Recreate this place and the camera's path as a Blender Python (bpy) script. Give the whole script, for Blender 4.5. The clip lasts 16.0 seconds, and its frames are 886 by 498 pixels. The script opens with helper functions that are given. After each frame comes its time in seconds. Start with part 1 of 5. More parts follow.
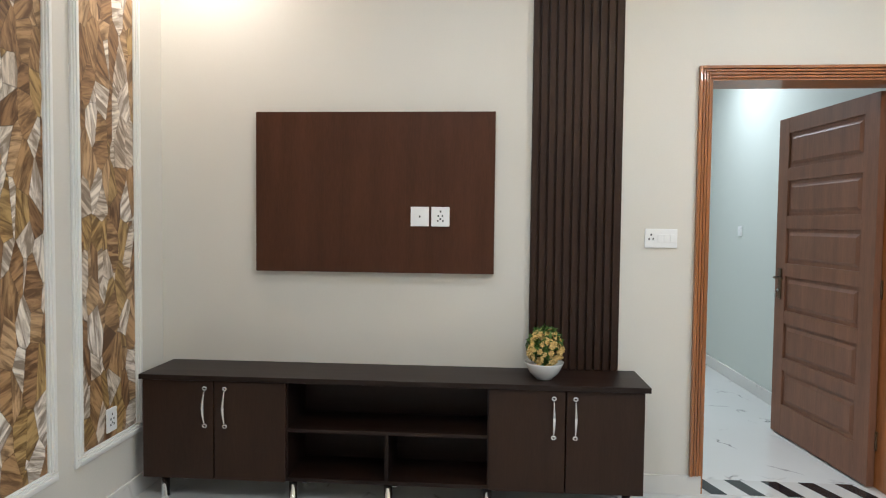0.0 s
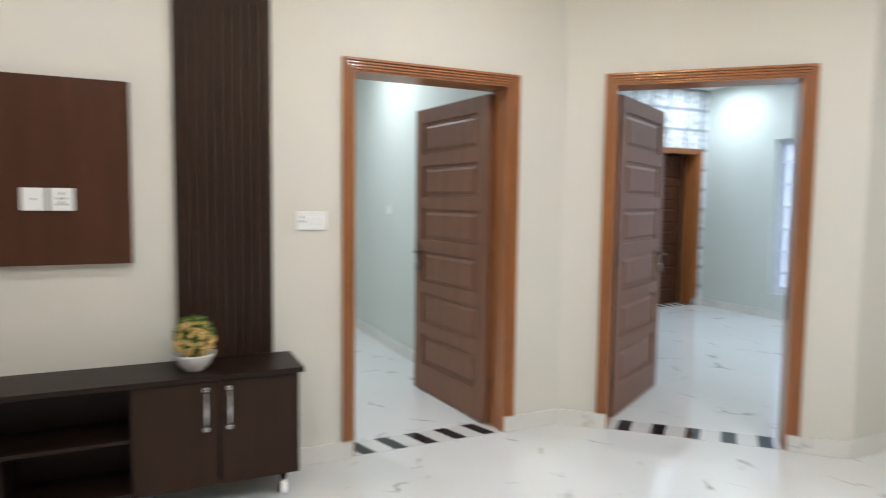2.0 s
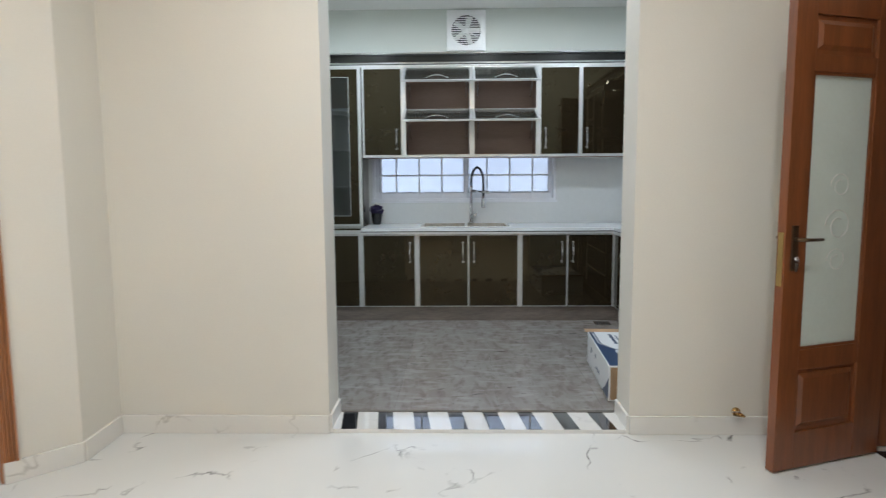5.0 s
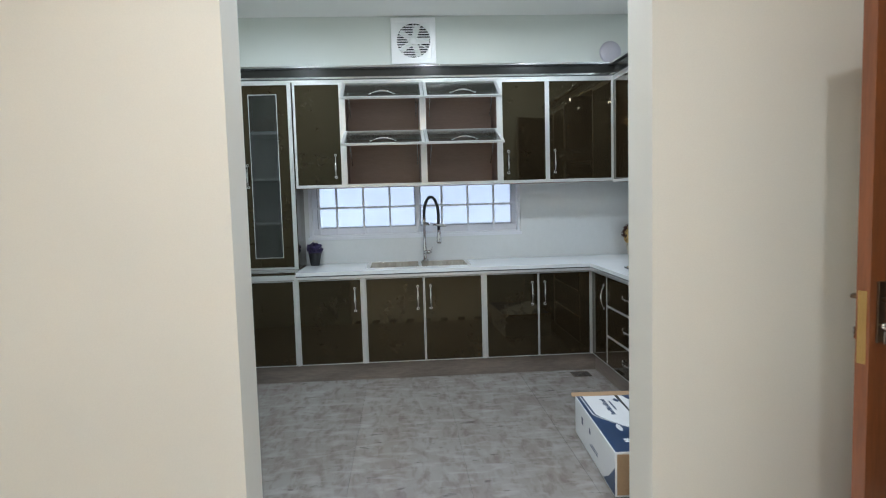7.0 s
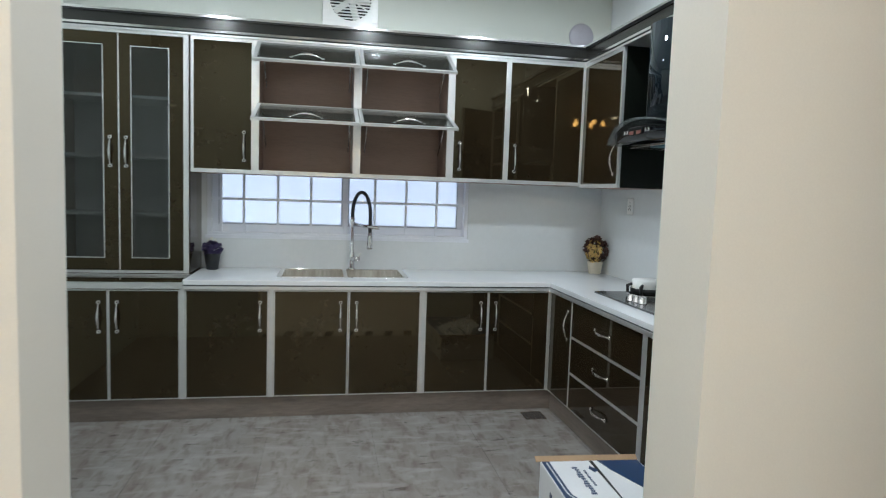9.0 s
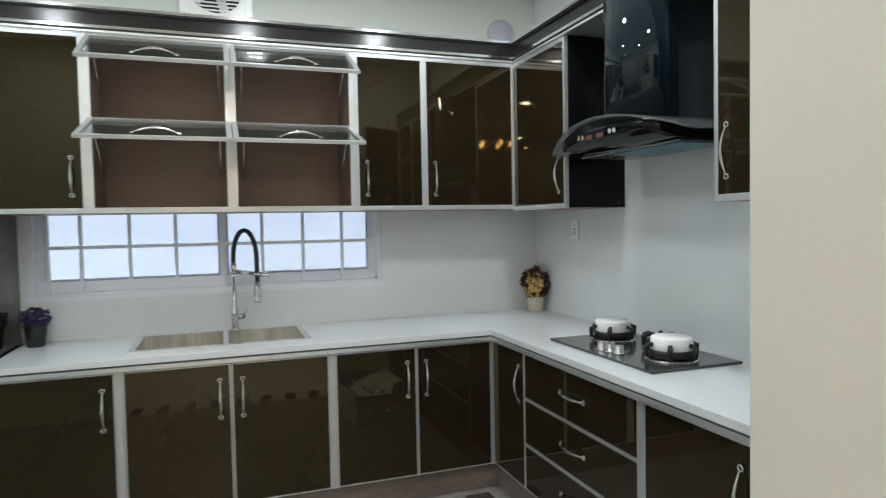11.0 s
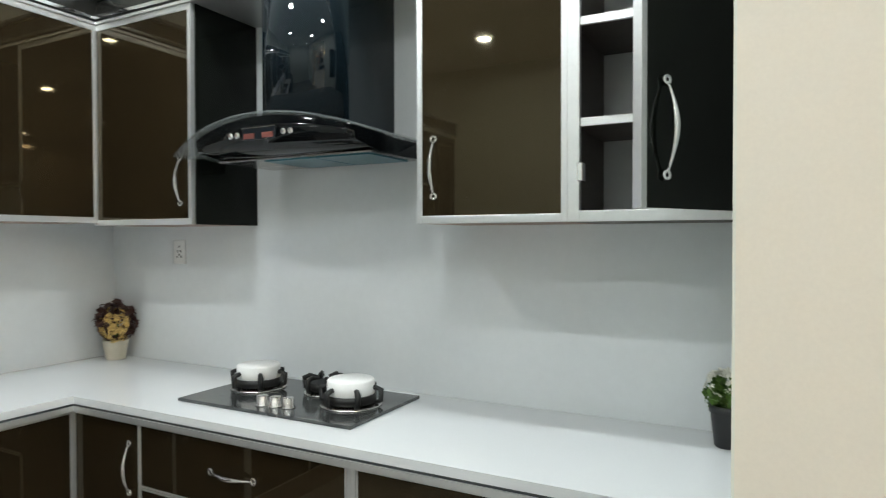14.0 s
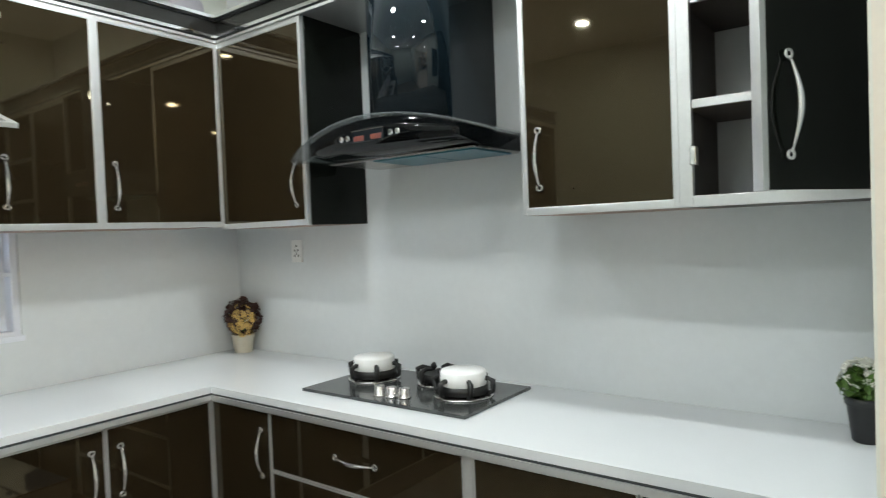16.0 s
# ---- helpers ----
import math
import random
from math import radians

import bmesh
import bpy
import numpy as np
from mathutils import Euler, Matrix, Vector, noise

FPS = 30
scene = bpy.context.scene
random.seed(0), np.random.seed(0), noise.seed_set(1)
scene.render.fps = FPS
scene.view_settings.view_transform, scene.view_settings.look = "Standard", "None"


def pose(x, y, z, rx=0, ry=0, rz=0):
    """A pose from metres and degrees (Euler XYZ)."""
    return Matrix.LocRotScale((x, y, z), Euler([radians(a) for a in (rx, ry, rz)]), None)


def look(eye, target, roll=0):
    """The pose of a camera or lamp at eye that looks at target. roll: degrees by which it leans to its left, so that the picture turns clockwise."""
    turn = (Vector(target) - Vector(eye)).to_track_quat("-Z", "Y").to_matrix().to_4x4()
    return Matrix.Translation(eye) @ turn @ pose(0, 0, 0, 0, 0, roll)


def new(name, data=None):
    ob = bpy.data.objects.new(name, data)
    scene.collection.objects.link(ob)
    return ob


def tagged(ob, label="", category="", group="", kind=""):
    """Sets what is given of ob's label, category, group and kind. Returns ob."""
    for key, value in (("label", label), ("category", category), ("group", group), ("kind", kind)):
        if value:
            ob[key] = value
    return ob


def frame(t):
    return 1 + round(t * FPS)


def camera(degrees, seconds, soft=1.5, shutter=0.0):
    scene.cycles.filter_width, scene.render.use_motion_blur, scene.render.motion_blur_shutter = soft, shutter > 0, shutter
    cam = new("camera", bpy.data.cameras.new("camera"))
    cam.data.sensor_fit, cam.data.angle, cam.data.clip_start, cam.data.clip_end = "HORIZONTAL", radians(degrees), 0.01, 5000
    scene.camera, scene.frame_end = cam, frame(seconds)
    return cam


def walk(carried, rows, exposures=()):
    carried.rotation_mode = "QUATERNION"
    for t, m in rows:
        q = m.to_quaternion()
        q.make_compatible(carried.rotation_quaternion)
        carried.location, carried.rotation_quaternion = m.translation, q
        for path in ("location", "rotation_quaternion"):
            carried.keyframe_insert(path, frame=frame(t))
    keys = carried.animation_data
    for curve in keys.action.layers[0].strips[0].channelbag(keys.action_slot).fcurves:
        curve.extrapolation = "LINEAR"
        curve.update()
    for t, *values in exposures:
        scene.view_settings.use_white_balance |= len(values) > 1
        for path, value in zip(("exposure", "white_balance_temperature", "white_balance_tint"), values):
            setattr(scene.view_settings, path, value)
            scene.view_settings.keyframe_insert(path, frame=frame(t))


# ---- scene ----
cam = camera(70.0, 16.0, soft=1.1, shutter=0.5)
PATH = [
    (0, (0.728, 0.169, 1.379), (0.587, 2.162, 1.297), 0.6),
    (0.5, (0.652, 0.153, 1.388), (0.545, 2.148, 1.293), 0.6),
    (1, (0.662, 0.138, 1.424), (0.666, 2.135, 1.312), 0.9),
    (1.5, (0.764, 0.121, 1.46), (1.058, 2.094, 1.319), 0.8),
    (2, (0.821, 0.151, 1.427), (1.668, 1.956, 1.274), 0.7),
    (2.3, (0.882, 0.198, 1.412), (1.974, 1.864, 1.238), -0.1),
    (2.5, (0.947, 0.2, 1.402), (2.156, 1.781, 1.204), -0.1),
    (3, (1.091, 0.21, 1.379), (2.498, 1.618, 1.184), -0.9),
    (3.5, (1.194, 0.222, 1.384), (2.824, 1.361, 1.173), -1.4),
    (4, (1.251, 0.281, 1.381), (3.06, 1.096, 1.13), -0.5),
    (4.5, (1.401, 0.431, 1.382), (3.357, 0.793, 1.18), -0.9),
    (5, (1.51, 0.499, 1.355), (3.497, 0.55, 1.129), -0.4),
    (5.2, (1.575, 0.498, 1.36), (3.563, 0.505, 1.141), -0.5),
    (7.3, (2.504, 0.57, 1.447), (4.494, 0.443, 1.284), -1.6),
    (7.5, (2.59, 0.57, 1.447), (4.579, 0.461, 1.275), -1.1),
    (8, (2.84, 0.586, 1.456), (4.821, 0.394, 1.257), 0.3),
    (10.3, (3.902, 0.533, 1.445), (5.823, -0.012, 1.342), -0.1),
    (10.5, (4.0, 0.536, 1.448), (5.913, -0.039, 1.345), -0.7),
    (11, (4.174, 0.446, 1.456), (6.058, -0.219, 1.379), -1.1),
    (11.5, (4.352, 0.458, 1.451), (6.137, -0.444, 1.397), 0.9),
    (12, (4.511, 0.53, 1.46), (6.112, -0.668, 1.401), 0.2),
    (12.5, (4.669, 0.521, 1.461), (6.209, -0.753, 1.382), 0.5),
    (13, (4.801, 0.461, 1.454), (6.202, -0.965, 1.393), 0.3),
    (13.5, (4.88, 0.477, 1.447), (6.082, -1.122, 1.41), 1.3),
    (14, (4.952, 0.524, 1.474), (5.882, -1.247, 1.439), -0.1),
    (14.5, (4.98, 0.558, 1.483), (5.838, -1.248, 1.428), -1.0),
    (15, (4.977, 0.563, 1.488), (5.942, -1.188, 1.429), -1.8),
    (15.5, (4.979, 0.545, 1.485), (6.038, -1.151, 1.418), -2.1),
    (16, (4.959, 0.559, 1.478), (6.155, -1.043, 1.424), -2.2),
]
LIGHT = [(0, -0.08, 5450, 5), (2.5, 0.0, 5700, 6), (3.8, -0.17, 5900, 6), (4.5, -0.2, 5980, 6), (5, -0.12, 5830, 6), (7.3, 0.0, 5750, 5), (8.2, 0.02, 5780, 5), (10.3, -0.05, 6150, 4), (11.5, -0.08, 6200, 4), (12, 0.04, 6230, 4), (13, 0.15, 6300, 4), (14, 0.27, 6400, 4), (16, 0.31, 6400, 4)]
walk(cam, [(t, look(eye, target, roll)) for t, eye, target, roll in PATH], LIGHT)

# ---- world, daylight and exposure ----
world = bpy.data.worlds.new("sky")
scene.world = world
world.use_nodes = True
wn = world.node_tree
sky = wn.nodes.new("ShaderNodeTexSky")
sky.sky_type, sky.sun_disc = "NISHITA", False
sky.sun_elevation, sky.sun_rotation = radians(40), radians(70)
wn.nodes["Background"].inputs["Strength"].default_value = 0.12
wn.links.new(sky.outputs[0], wn.nodes["Background"].inputs["Color"])
sun = new("sun", bpy.data.lights.new("sun", "SUN"))
sun.data.energy, sun.data.angle, sun.data.color = 1.0, radians(10), (1.0, 0.95, 0.88)
sun.matrix_world = look((20, 6, 18), (0, 0, 0))
scene.view_settings.exposure = 0.0

# ---- plan, in metres ----
TV_Y, LEFT_X, SOUTH_Y, CEIL = 3.45, -1.015, -1.53, 2.985
CX, CY, AX, AY = 3.196, 3.45, 4.395, 2.317       # ends of the slanting wall
KW, KW2 = 4.745, 4.998                           # the wall between lounge and kitchen
OP0, OP1, OP_TOP = -0.392, 1.193, 2.75           # opening into the kitchen
BACK_X, NORTH_Y = 7.905, 2.26                    # kitchen's window wall and north wall
UX, LX, UY, LY = 7.523, 7.274, -1.198, -0.935     # fronts of wall and base cabinets
UBS = 1.518
UB, UT, LB, LT, CT = 1.54, 2.375, 0.165, 0.833, 0.893
KF = 0.03                                        # kitchen floor level


# ---- materials ----
def node(tree, kind, **sets):
    n = tree.nodes.new(kind)
    for key, value in sets.items():
        n.inputs[key.replace("_", " ")].default_value = value
    return n


def material(name, color, rough=0.5, metal=0.0, vary=0.12, scale=3.0, fine=40.0, bump=0.05, stretch=(1, 1, 1), coat=0.0, dark=None, rvary=0.12, random=0.0):
    """A Principled surface with colour varied at two scales, uneven gloss and a fine relief."""
    m = bpy.data.materials.new(name)
    m.use_nodes = True
    t = m.node_tree
    b = t.nodes["Principled BSDF"]
    co = t.nodes.new("ShaderNodeTexCoord")
    mp = node(t, "ShaderNodeMapping", Scale=stretch)
    t.links.new(co.outputs["Object"], mp.inputs["Vector"])
    n1 = node(t, "ShaderNodeTexNoise", Scale=scale, Detail=4.0)
    n2 = node(t, "ShaderNodeTexNoise", Scale=fine, Detail=6.0, Roughness=0.65)
    for n in (n1, n2):
        t.links.new(mp.outputs["Vector"], n.inputs["Vector"])
    add = t.nodes.new("ShaderNodeMath")
    add.operation = "ADD"
    t.links.new(n1.outputs["Fac"], add.inputs[0])
    t.links.new(n2.outputs["Fac"], add.inputs[1])
    fac = t.nodes.new("ShaderNodeMapRange")
    fac.inputs["From Min"].default_value, fac.inputs["From Max"].default_value = 0.65, 1.35
    t.links.new(add.outputs[0], fac.inputs["Value"])
    mix = t.nodes.new("ShaderNodeMix")
    mix.data_type = "RGBA"
    low = dark or tuple(c * (1 - vary) for c in color)
    high = tuple(min(1, c * (1 + vary * 0.6)) for c in color) if not dark else color
    mix.inputs["A"].default_value, mix.inputs["B"].default_value = (*low, 1), (*high, 1)
    t.links.new(fac.outputs[0], mix.inputs["Factor"])
    out = mix.outputs["Result"]
    if random:
        info = t.nodes.new("ShaderNodeObjectInfo")
        hsv = t.nodes.new("ShaderNodeHueSaturation")
        rr = t.nodes.new("ShaderNodeMapRange")
        rr.inputs["To Min"].default_value, rr.inputs["To Max"].default_value = 1 - random, 1 + random
        t.links.new(info.outputs["Random"], rr.inputs["Value"])
        t.links.new(rr.outputs[0], hsv.inputs["Value"])
        t.links.new(out, hsv.inputs["Color"])
        out = hsv.outputs["Color"]
    t.links.new(out, b.inputs["Base Color"])
    rg = t.nodes.new("ShaderNodeMapRange")
    rg.inputs["To Min"].default_value, rg.inputs["To Max"].default_value = max(0.02, rough * (1 - rvary)), min(1, rough * (1 + rvary))
    t.links.new(n1.outputs["Fac"], rg.inputs["Value"])
    t.links.new(rg.outputs[0], b.inputs["Roughness"])
    b.inputs["Metallic"].default_value = metal
    b.inputs["Coat Weight"].default_value = coat
    b.inputs["Coat Roughness"].default_value = 0.06
    if bump:
        bp = node(t, "ShaderNodeBump", Strength=bump, Distance=0.004)
        t.links.new(n2.outputs["Fac"], bp.inputs["Height"])
        t.links.new(bp.outputs["Normal"], b.inputs["Normal"])
    return m


def glow(name, color, strength):
    m = bpy.data.materials.new(name)
    m.use_nodes = True
    b = m.node_tree.nodes["Principled BSDF"]
    b.inputs["Base Color"].default_value = (*color, 1)
    b.inputs["Emission Color"].default_value = (*color, 1)
    b.inputs["Emission Strength"].default_value = strength
    return m


def marble(name, base, vein, scale, amount, rough, ior=1.5):
    """Polished stone with thin broken veins and faint clouds."""
    m = bpy.data.materials.new(name)
    m.use_nodes = True
    t = m.node_tree
    b = t.nodes["Principled BSDF"]
    co = t.nodes.new("ShaderNodeTexCoord")
    warp = node(t, "ShaderNodeTexNoise", Scale=scale * 1.3, Detail=5.0, Distortion=0.6)
    t.links.new(co.outputs["Object"], warp.inputs["Vector"])
    vec = t.nodes.new("ShaderNodeMix")
    vec.data_type = "VECTOR"
    vec.inputs["Factor"].default_value = 0.35
    t.links.new(co.outputs["Object"], vec.inputs["A"])
    t.links.new(warp.outputs["Color"], vec.inputs["B"])
    vor = node(t, "ShaderNodeTexVoronoi", Scale=scale)
    vor.feature = "DISTANCE_TO_EDGE"
    t.links.new(vec.outputs["Result"], vor.inputs["Vector"])
    line = t.nodes.new("ShaderNodeMapRange")
    line.inputs["From Min"].default_value, line.inputs["From Max"].default_value = 0.0, 0.022
    line.inputs["To Min"].default_value, line.inputs["To Max"].default_value = 1.0, 0.0
    t.links.new(vor.outputs["Distance"], line.inputs["Value"])
    gate = node(t, "ShaderNodeTexNoise", Scale=scale * 1.9, Detail=3.0)
    t.links.new(co.outputs["Object"], gate.inputs["Vector"])
    gr = t.nodes.new("ShaderNodeMapRange")
    gr.inputs["From Min"].default_value, gr.inputs["From Max"].default_value = 0.52, 0.68
    gr.inputs["To Max"].default_value = amount
    t.links.new(gate.outputs["Fac"], gr.inputs["Value"])
    mul = t.nodes.new("ShaderNodeMath")
    mul.operation = "MULTIPLY"
    t.links.new(line.outputs[0], mul.inputs[0])
    t.links.new(gr.outputs[0], mul.inputs[1])
    cloud = node(t, "ShaderNodeTexNoise", Scale=1.4, Detail=6.0)
    t.links.new(co.outputs["Object"], cloud.inputs["Vector"])
    m0 = t.nodes.new("ShaderNodeMix")
    m0.data_type = "RGBA"
    m0.inputs["A"].default_value = (*base, 1)
    m0.inputs["B"].default_value = (*(c * 0.9 for c in base), 1)
    t.links.new(cloud.outputs["Fac"], m0.inputs["Factor"])
    m1 = t.nodes.new("ShaderNodeMix")
    m1.data_type = "RGBA"
    m1.inputs["B"].default_value = (*vein, 1)
    t.links.new(mul.outputs[0], m1.inputs["Factor"])
    t.links.new(m0.outputs["Result"], m1.inputs["A"])
    t.links.new(m1.outputs["Result"], b.inputs["Base Color"])
    b.inputs["Roughness"].default_value = rough
    b.inputs["IOR"].default_value = ior
    return m


def brushed_tile(name):
    """Grey porcelain printed like dry-brushed planks: long soft strokes, short dark ticks, pale rubbed patches."""
    m = bpy.data.materials.new(name)
    m.use_nodes = True
    t = m.node_tree
    b = t.nodes["Principled BSDF"]
    spot = t.nodes.new("ShaderNodeNewGeometry")
    out = None
    for stretch, scale, lo, hi, tone, most in (((1.2, 2.0, 1), 1.8, 0.40, 0.62, (0.245, 0.236, 0.224), 0.75), ((2.4, 6.5, 1), 2.6, 0.47, 0.66, (0.145, 0.12, 0.104), 0.75), ((6.0, 2.2, 1), 2.4, 0.50, 0.68, (0.30, 0.295, 0.285), 0.65),
                                               ((1.8, 5.0, 1), 3.4, 0.54, 0.70, (0.27, 0.262, 0.25), 0.6), ((9.0, 3.0, 1), 2.4, 0.63, 0.71, (0.07, 0.058, 0.052), 0.8)):
        mp = node(t, "ShaderNodeMapping", Scale=stretch)
        t.links.new(spot.outputs["Position"], mp.inputs["Vector"])
        n = node(t, "ShaderNodeTexNoise", Scale=scale, Detail=5.0, Roughness=0.55, Distortion=0.4)
        t.links.new(mp.outputs["Vector"], n.inputs["Vector"])
        r = t.nodes.new("ShaderNodeMapRange")
        r.inputs["From Min"].default_value, r.inputs["From Max"].default_value, r.inputs["To Max"].default_value = lo, hi, most
        t.links.new(n.outputs["Fac"], r.inputs["Value"])
        mx = t.nodes.new("ShaderNodeMix")
        mx.data_type = "RGBA"
        mx.inputs["A"].default_value, mx.inputs["B"].default_value = (0.20, 0.18, 0.165, 1), (*tone, 1)
        if out:
            t.links.new(out, mx.inputs["A"])
        t.links.new(r.outputs[0], mx.inputs["Factor"])
        out = mx.outputs["Result"]
    t.links.new(out, b.inputs["Base Color"])
    b.inputs["Roughness"].default_value = 0.27
    return m


def collage(name, tones, scale, stretch, rough=0.45):
    """Printed wallpaper: angular patches, each with its own tone and feathered streaks."""
    m = bpy.data.materials.new(name)
    m.use_nodes = True
    t = m.node_tree
    b = t.nodes["Principled BSDF"]
    co = t.nodes.new("ShaderNodeTexCoord")
    mp = node(t, "ShaderNodeMapping", Scale=stretch)
    t.links.new(co.outputs["Object"], mp.inputs["Vector"])
    vor = node(t, "ShaderNodeTexVoronoi", Scale=scale)
    t.links.new(mp.outputs["Vector"], vor.inputs["Vector"])
    ramp = t.nodes.new("ShaderNodeValToRGB")
    ramp.color_ramp.interpolation = "CONSTANT"
    while len(ramp.color_ramp.elements) < len(tones):
        ramp.color_ramp.elements.new(0.5)
    for i, c in enumerate(tones):
        ramp.color_ramp.elements[i].position = i / len(tones)
        ramp.color_ramp.elements[i].color = (*c, 1)
    sep = t.nodes.new("ShaderNodeSeparateColor")
    t.links.new(vor.outputs["Color"], sep.inputs[0])
    t.links.new(sep.outputs[0], ramp.inputs["Fac"])
    rot = t.nodes.new("ShaderNodeVectorRotate")
    rot.rotation_type = "X_AXIS"
    ang = t.nodes.new("ShaderNodeMath")
    ang.operation = "MULTIPLY"
    ang.inputs[1].default_value = 3.1
    t.links.new(sep.outputs[1], ang.inputs[0])
    t.links.new(co.outputs["Object"], rot.inputs["Vector"])
    t.links.new(ang.outputs[0], rot.inputs["Angle"])
    comb = node(t, "ShaderNodeMapping", Scale=(1.0, 2.2, 13.0))
    t.links.new(rot.outputs[0], comb.inputs["Vector"])
    wave = node(t, "ShaderNodeTexNoise", Scale=2.6, Detail=5.0, Roughness=0.6, Distortion=0.8)
    t.links.new(comb.outputs["Vector"], wave.inputs["Vector"])
    mx = t.nodes.new("ShaderNodeMix")
    mx.data_type, mx.blend_type = "RGBA", "MULTIPLY"
    mx.inputs["Factor"].default_value = 0.85
    wr = t.nodes.new("ShaderNodeValToRGB")
    wr.color_ramp.elements[0].position, wr.color_ramp.elements[1].position = 0.41, 0.60
    wr.color_ramp.elements[0].color, wr.color_ramp.elements[1].color = (0.32, 0.24, 0.17, 1), (1.3, 1.26, 1.2, 1)
    t.links.new(wave.outputs["Fac"], wr.inputs["Fac"])
    t.links.new(ramp.outputs["Color"], mx.inputs["A"])
    t.links.new(wr.outputs["Color"], mx.inputs["B"])
    edge = node(t, "ShaderNodeTexVoronoi", Scale=scale)
    edge.feature = "DISTANCE_TO_EDGE"
    t.links.new(mp.outputs["Vector"], edge.inputs["Vector"])
    er = t.nodes.new("ShaderNodeMapRange")
    er.inputs["From Max"].default_value, er.inputs["To Min"].default_value = 0.012, 0.4
    t.links.new(edge.outputs["Distance"], er.inputs["Value"])
    md = t.nodes.new("ShaderNodeMix")
    md.data_type, md.blend_type = "RGBA", "MULTIPLY"
    md.inputs["Factor"].default_value = 1.0
    t.links.new(mx.outputs["Result"], md.inputs["A"])
    t.links.new(er.outputs[0], md.inputs["B"])
    t.links.new(md.outputs["Result"], b.inputs["Base Color"])
    b.inputs["Roughness"].default_value = rough
    bp = node(t, "ShaderNodeBump", Strength=0.1, Distance=0.003)
    t.links.new(wave.outputs["Fac"], bp.inputs["Height"])
    t.links.new(bp.outputs["Normal"], b.inputs["Normal"])
    return m


def medallion_paper(name):
    """Pale wallpaper with rows of soft blocks between grey, mottled borders."""
    m = bpy.data.materials.new(name)
    m.use_nodes = True
    t = m.node_tree
    b = t.nodes["Principled BSDF"]
    co = t.nodes.new("ShaderNodeTexCoord")
    mp = node(t, "ShaderNodeMapping", Rotation=(radians(90), 0, 0))
    t.links.new(co.outputs["Object"], mp.inputs["Vector"])
    br = node(t, "ShaderNodeTexBrick", Color1=(0.74, 0.75, 0.76, 1), Color2=(0.62, 0.64, 0.66, 1), Mortar=(0.30, 0.32, 0.35, 1), Scale=1.0, Mortar_Size=0.035, Mortar_Smooth=0.8, Brick_Width=0.30, Row_Height=0.27)
    br.offset = 0.0
    t.links.new(mp.outputs["Vector"], br.inputs["Vector"])
    n = node(t, "ShaderNodeTexNoise", Scale=14.0, Detail=4.0)
    t.links.new(co.outputs["Object"], n.inputs["Vector"])
    r = t.nodes.new("ShaderNodeMapRange")
    r.inputs["From Min"].default_value, r.inputs["From Max"].default_value, r.inputs["To Min"].default_value, r.inputs["To Max"].default_value = 0.35, 0.6, 0.6, 1.1
    t.links.new(n.outputs["Fac"], r.inputs["Value"])
    mx = t.nodes.new("ShaderNodeMix")
    mx.data_type, mx.blend_type = "RGBA", "MULTIPLY"
    mx.inputs["Factor"].default_value = 1.0
    t.links.new(br.outputs["Color"], mx.inputs["A"])
    t.links.new(r.outputs[0], mx.inputs["B"])
    t.links.new(mx.outputs["Result"], b.inputs["Base Color"])
    b.inputs["Roughness"].default_value = 0.5
    return m


def clear_glass(name, tint=(0.9, 0.95, 0.95), rough=0.0, alpha=0.25):
    m = bpy.data.materials.new(name)
    m.use_nodes = True
    b = m.node_tree.nodes["Principled BSDF"]
    b.inputs["Base Color"].default_value = (*tint, 1)
    b.inputs["Roughness"].default_value = rough
    b.inputs["Alpha"].default_value = alpha
    return m


CREAM = material("cream_wall_paint", (0.69, 0.66, 0.595), 0.55, vary=0.05, scale=0.9, fine=160, bump=0.04)
PALE = material("pale_green_wall_paint", (0.64, 0.67, 0.62), 0.6, vary=0.05, scale=0.9, fine=160, bump=0.04)
WHITE_CEIL = material("white_ceiling_paint", (0.82, 0.81, 0.78), 0.7, vary=0.04, scale=1.0, fine=120, bump=0.03)
WHITE_TRIM = material("white_gloss_trim", (0.82, 0.81, 0.78), 0.35, vary=0.05, scale=4, fine=60, bump=0.03)
# Window white, tinted lavender to carry the daylight from behind.
WINDOW_WHITE = material("backlight_tinted_window", (0.78, 0.80, 0.86), 0.35, vary=0.05, scale=4, fine=60, bump=0.02)
FLOOR = marble("white_marble_tile", (0.71, 0.705, 0.685), (0.10, 0.095, 0.095), 2.4, 0.9, 0.05)
SKIRT = marble("white_marble_skirting", (0.76, 0.74, 0.70), (0.3, 0.27, 0.24), 2.6, 0.5, 0.15)
SILL_STONE = marble("white_marble_sill", (0.74, 0.72, 0.69), (0.3, 0.28, 0.25), 2.6, 0.4, 0.02, 3.0)
BLACK_STONE = marble("black_granite", (0.014, 0.014, 0.017), (0.2, 0.2, 0.2), 5.0, 0.2, 0.04, 1.6)
BLACK_MIRROR = marble("black_polished_granite", (0.014, 0.014, 0.017), (0.2, 0.2, 0.2), 5.0, 0.2, 0.01, 3.6)
GREY_TILE = brushed_tile("grey_brushed_tile")
PLINTH_TILE = material("brown_grey_plank_tile", (0.19, 0.158, 0.136), 0.32, vary=0.4, scale=1.6, fine=9, bump=0.02, stretch=(1.4, 1.4, 9))
GROUT = material("grey_grout", (0.2, 0.185, 0.17), 0.8, vary=0.15)
SPLASH = material("white_wall_tile", (0.725, 0.75, 0.765), 0.16, vary=0.04, scale=0.8, fine=25, bump=0.01)
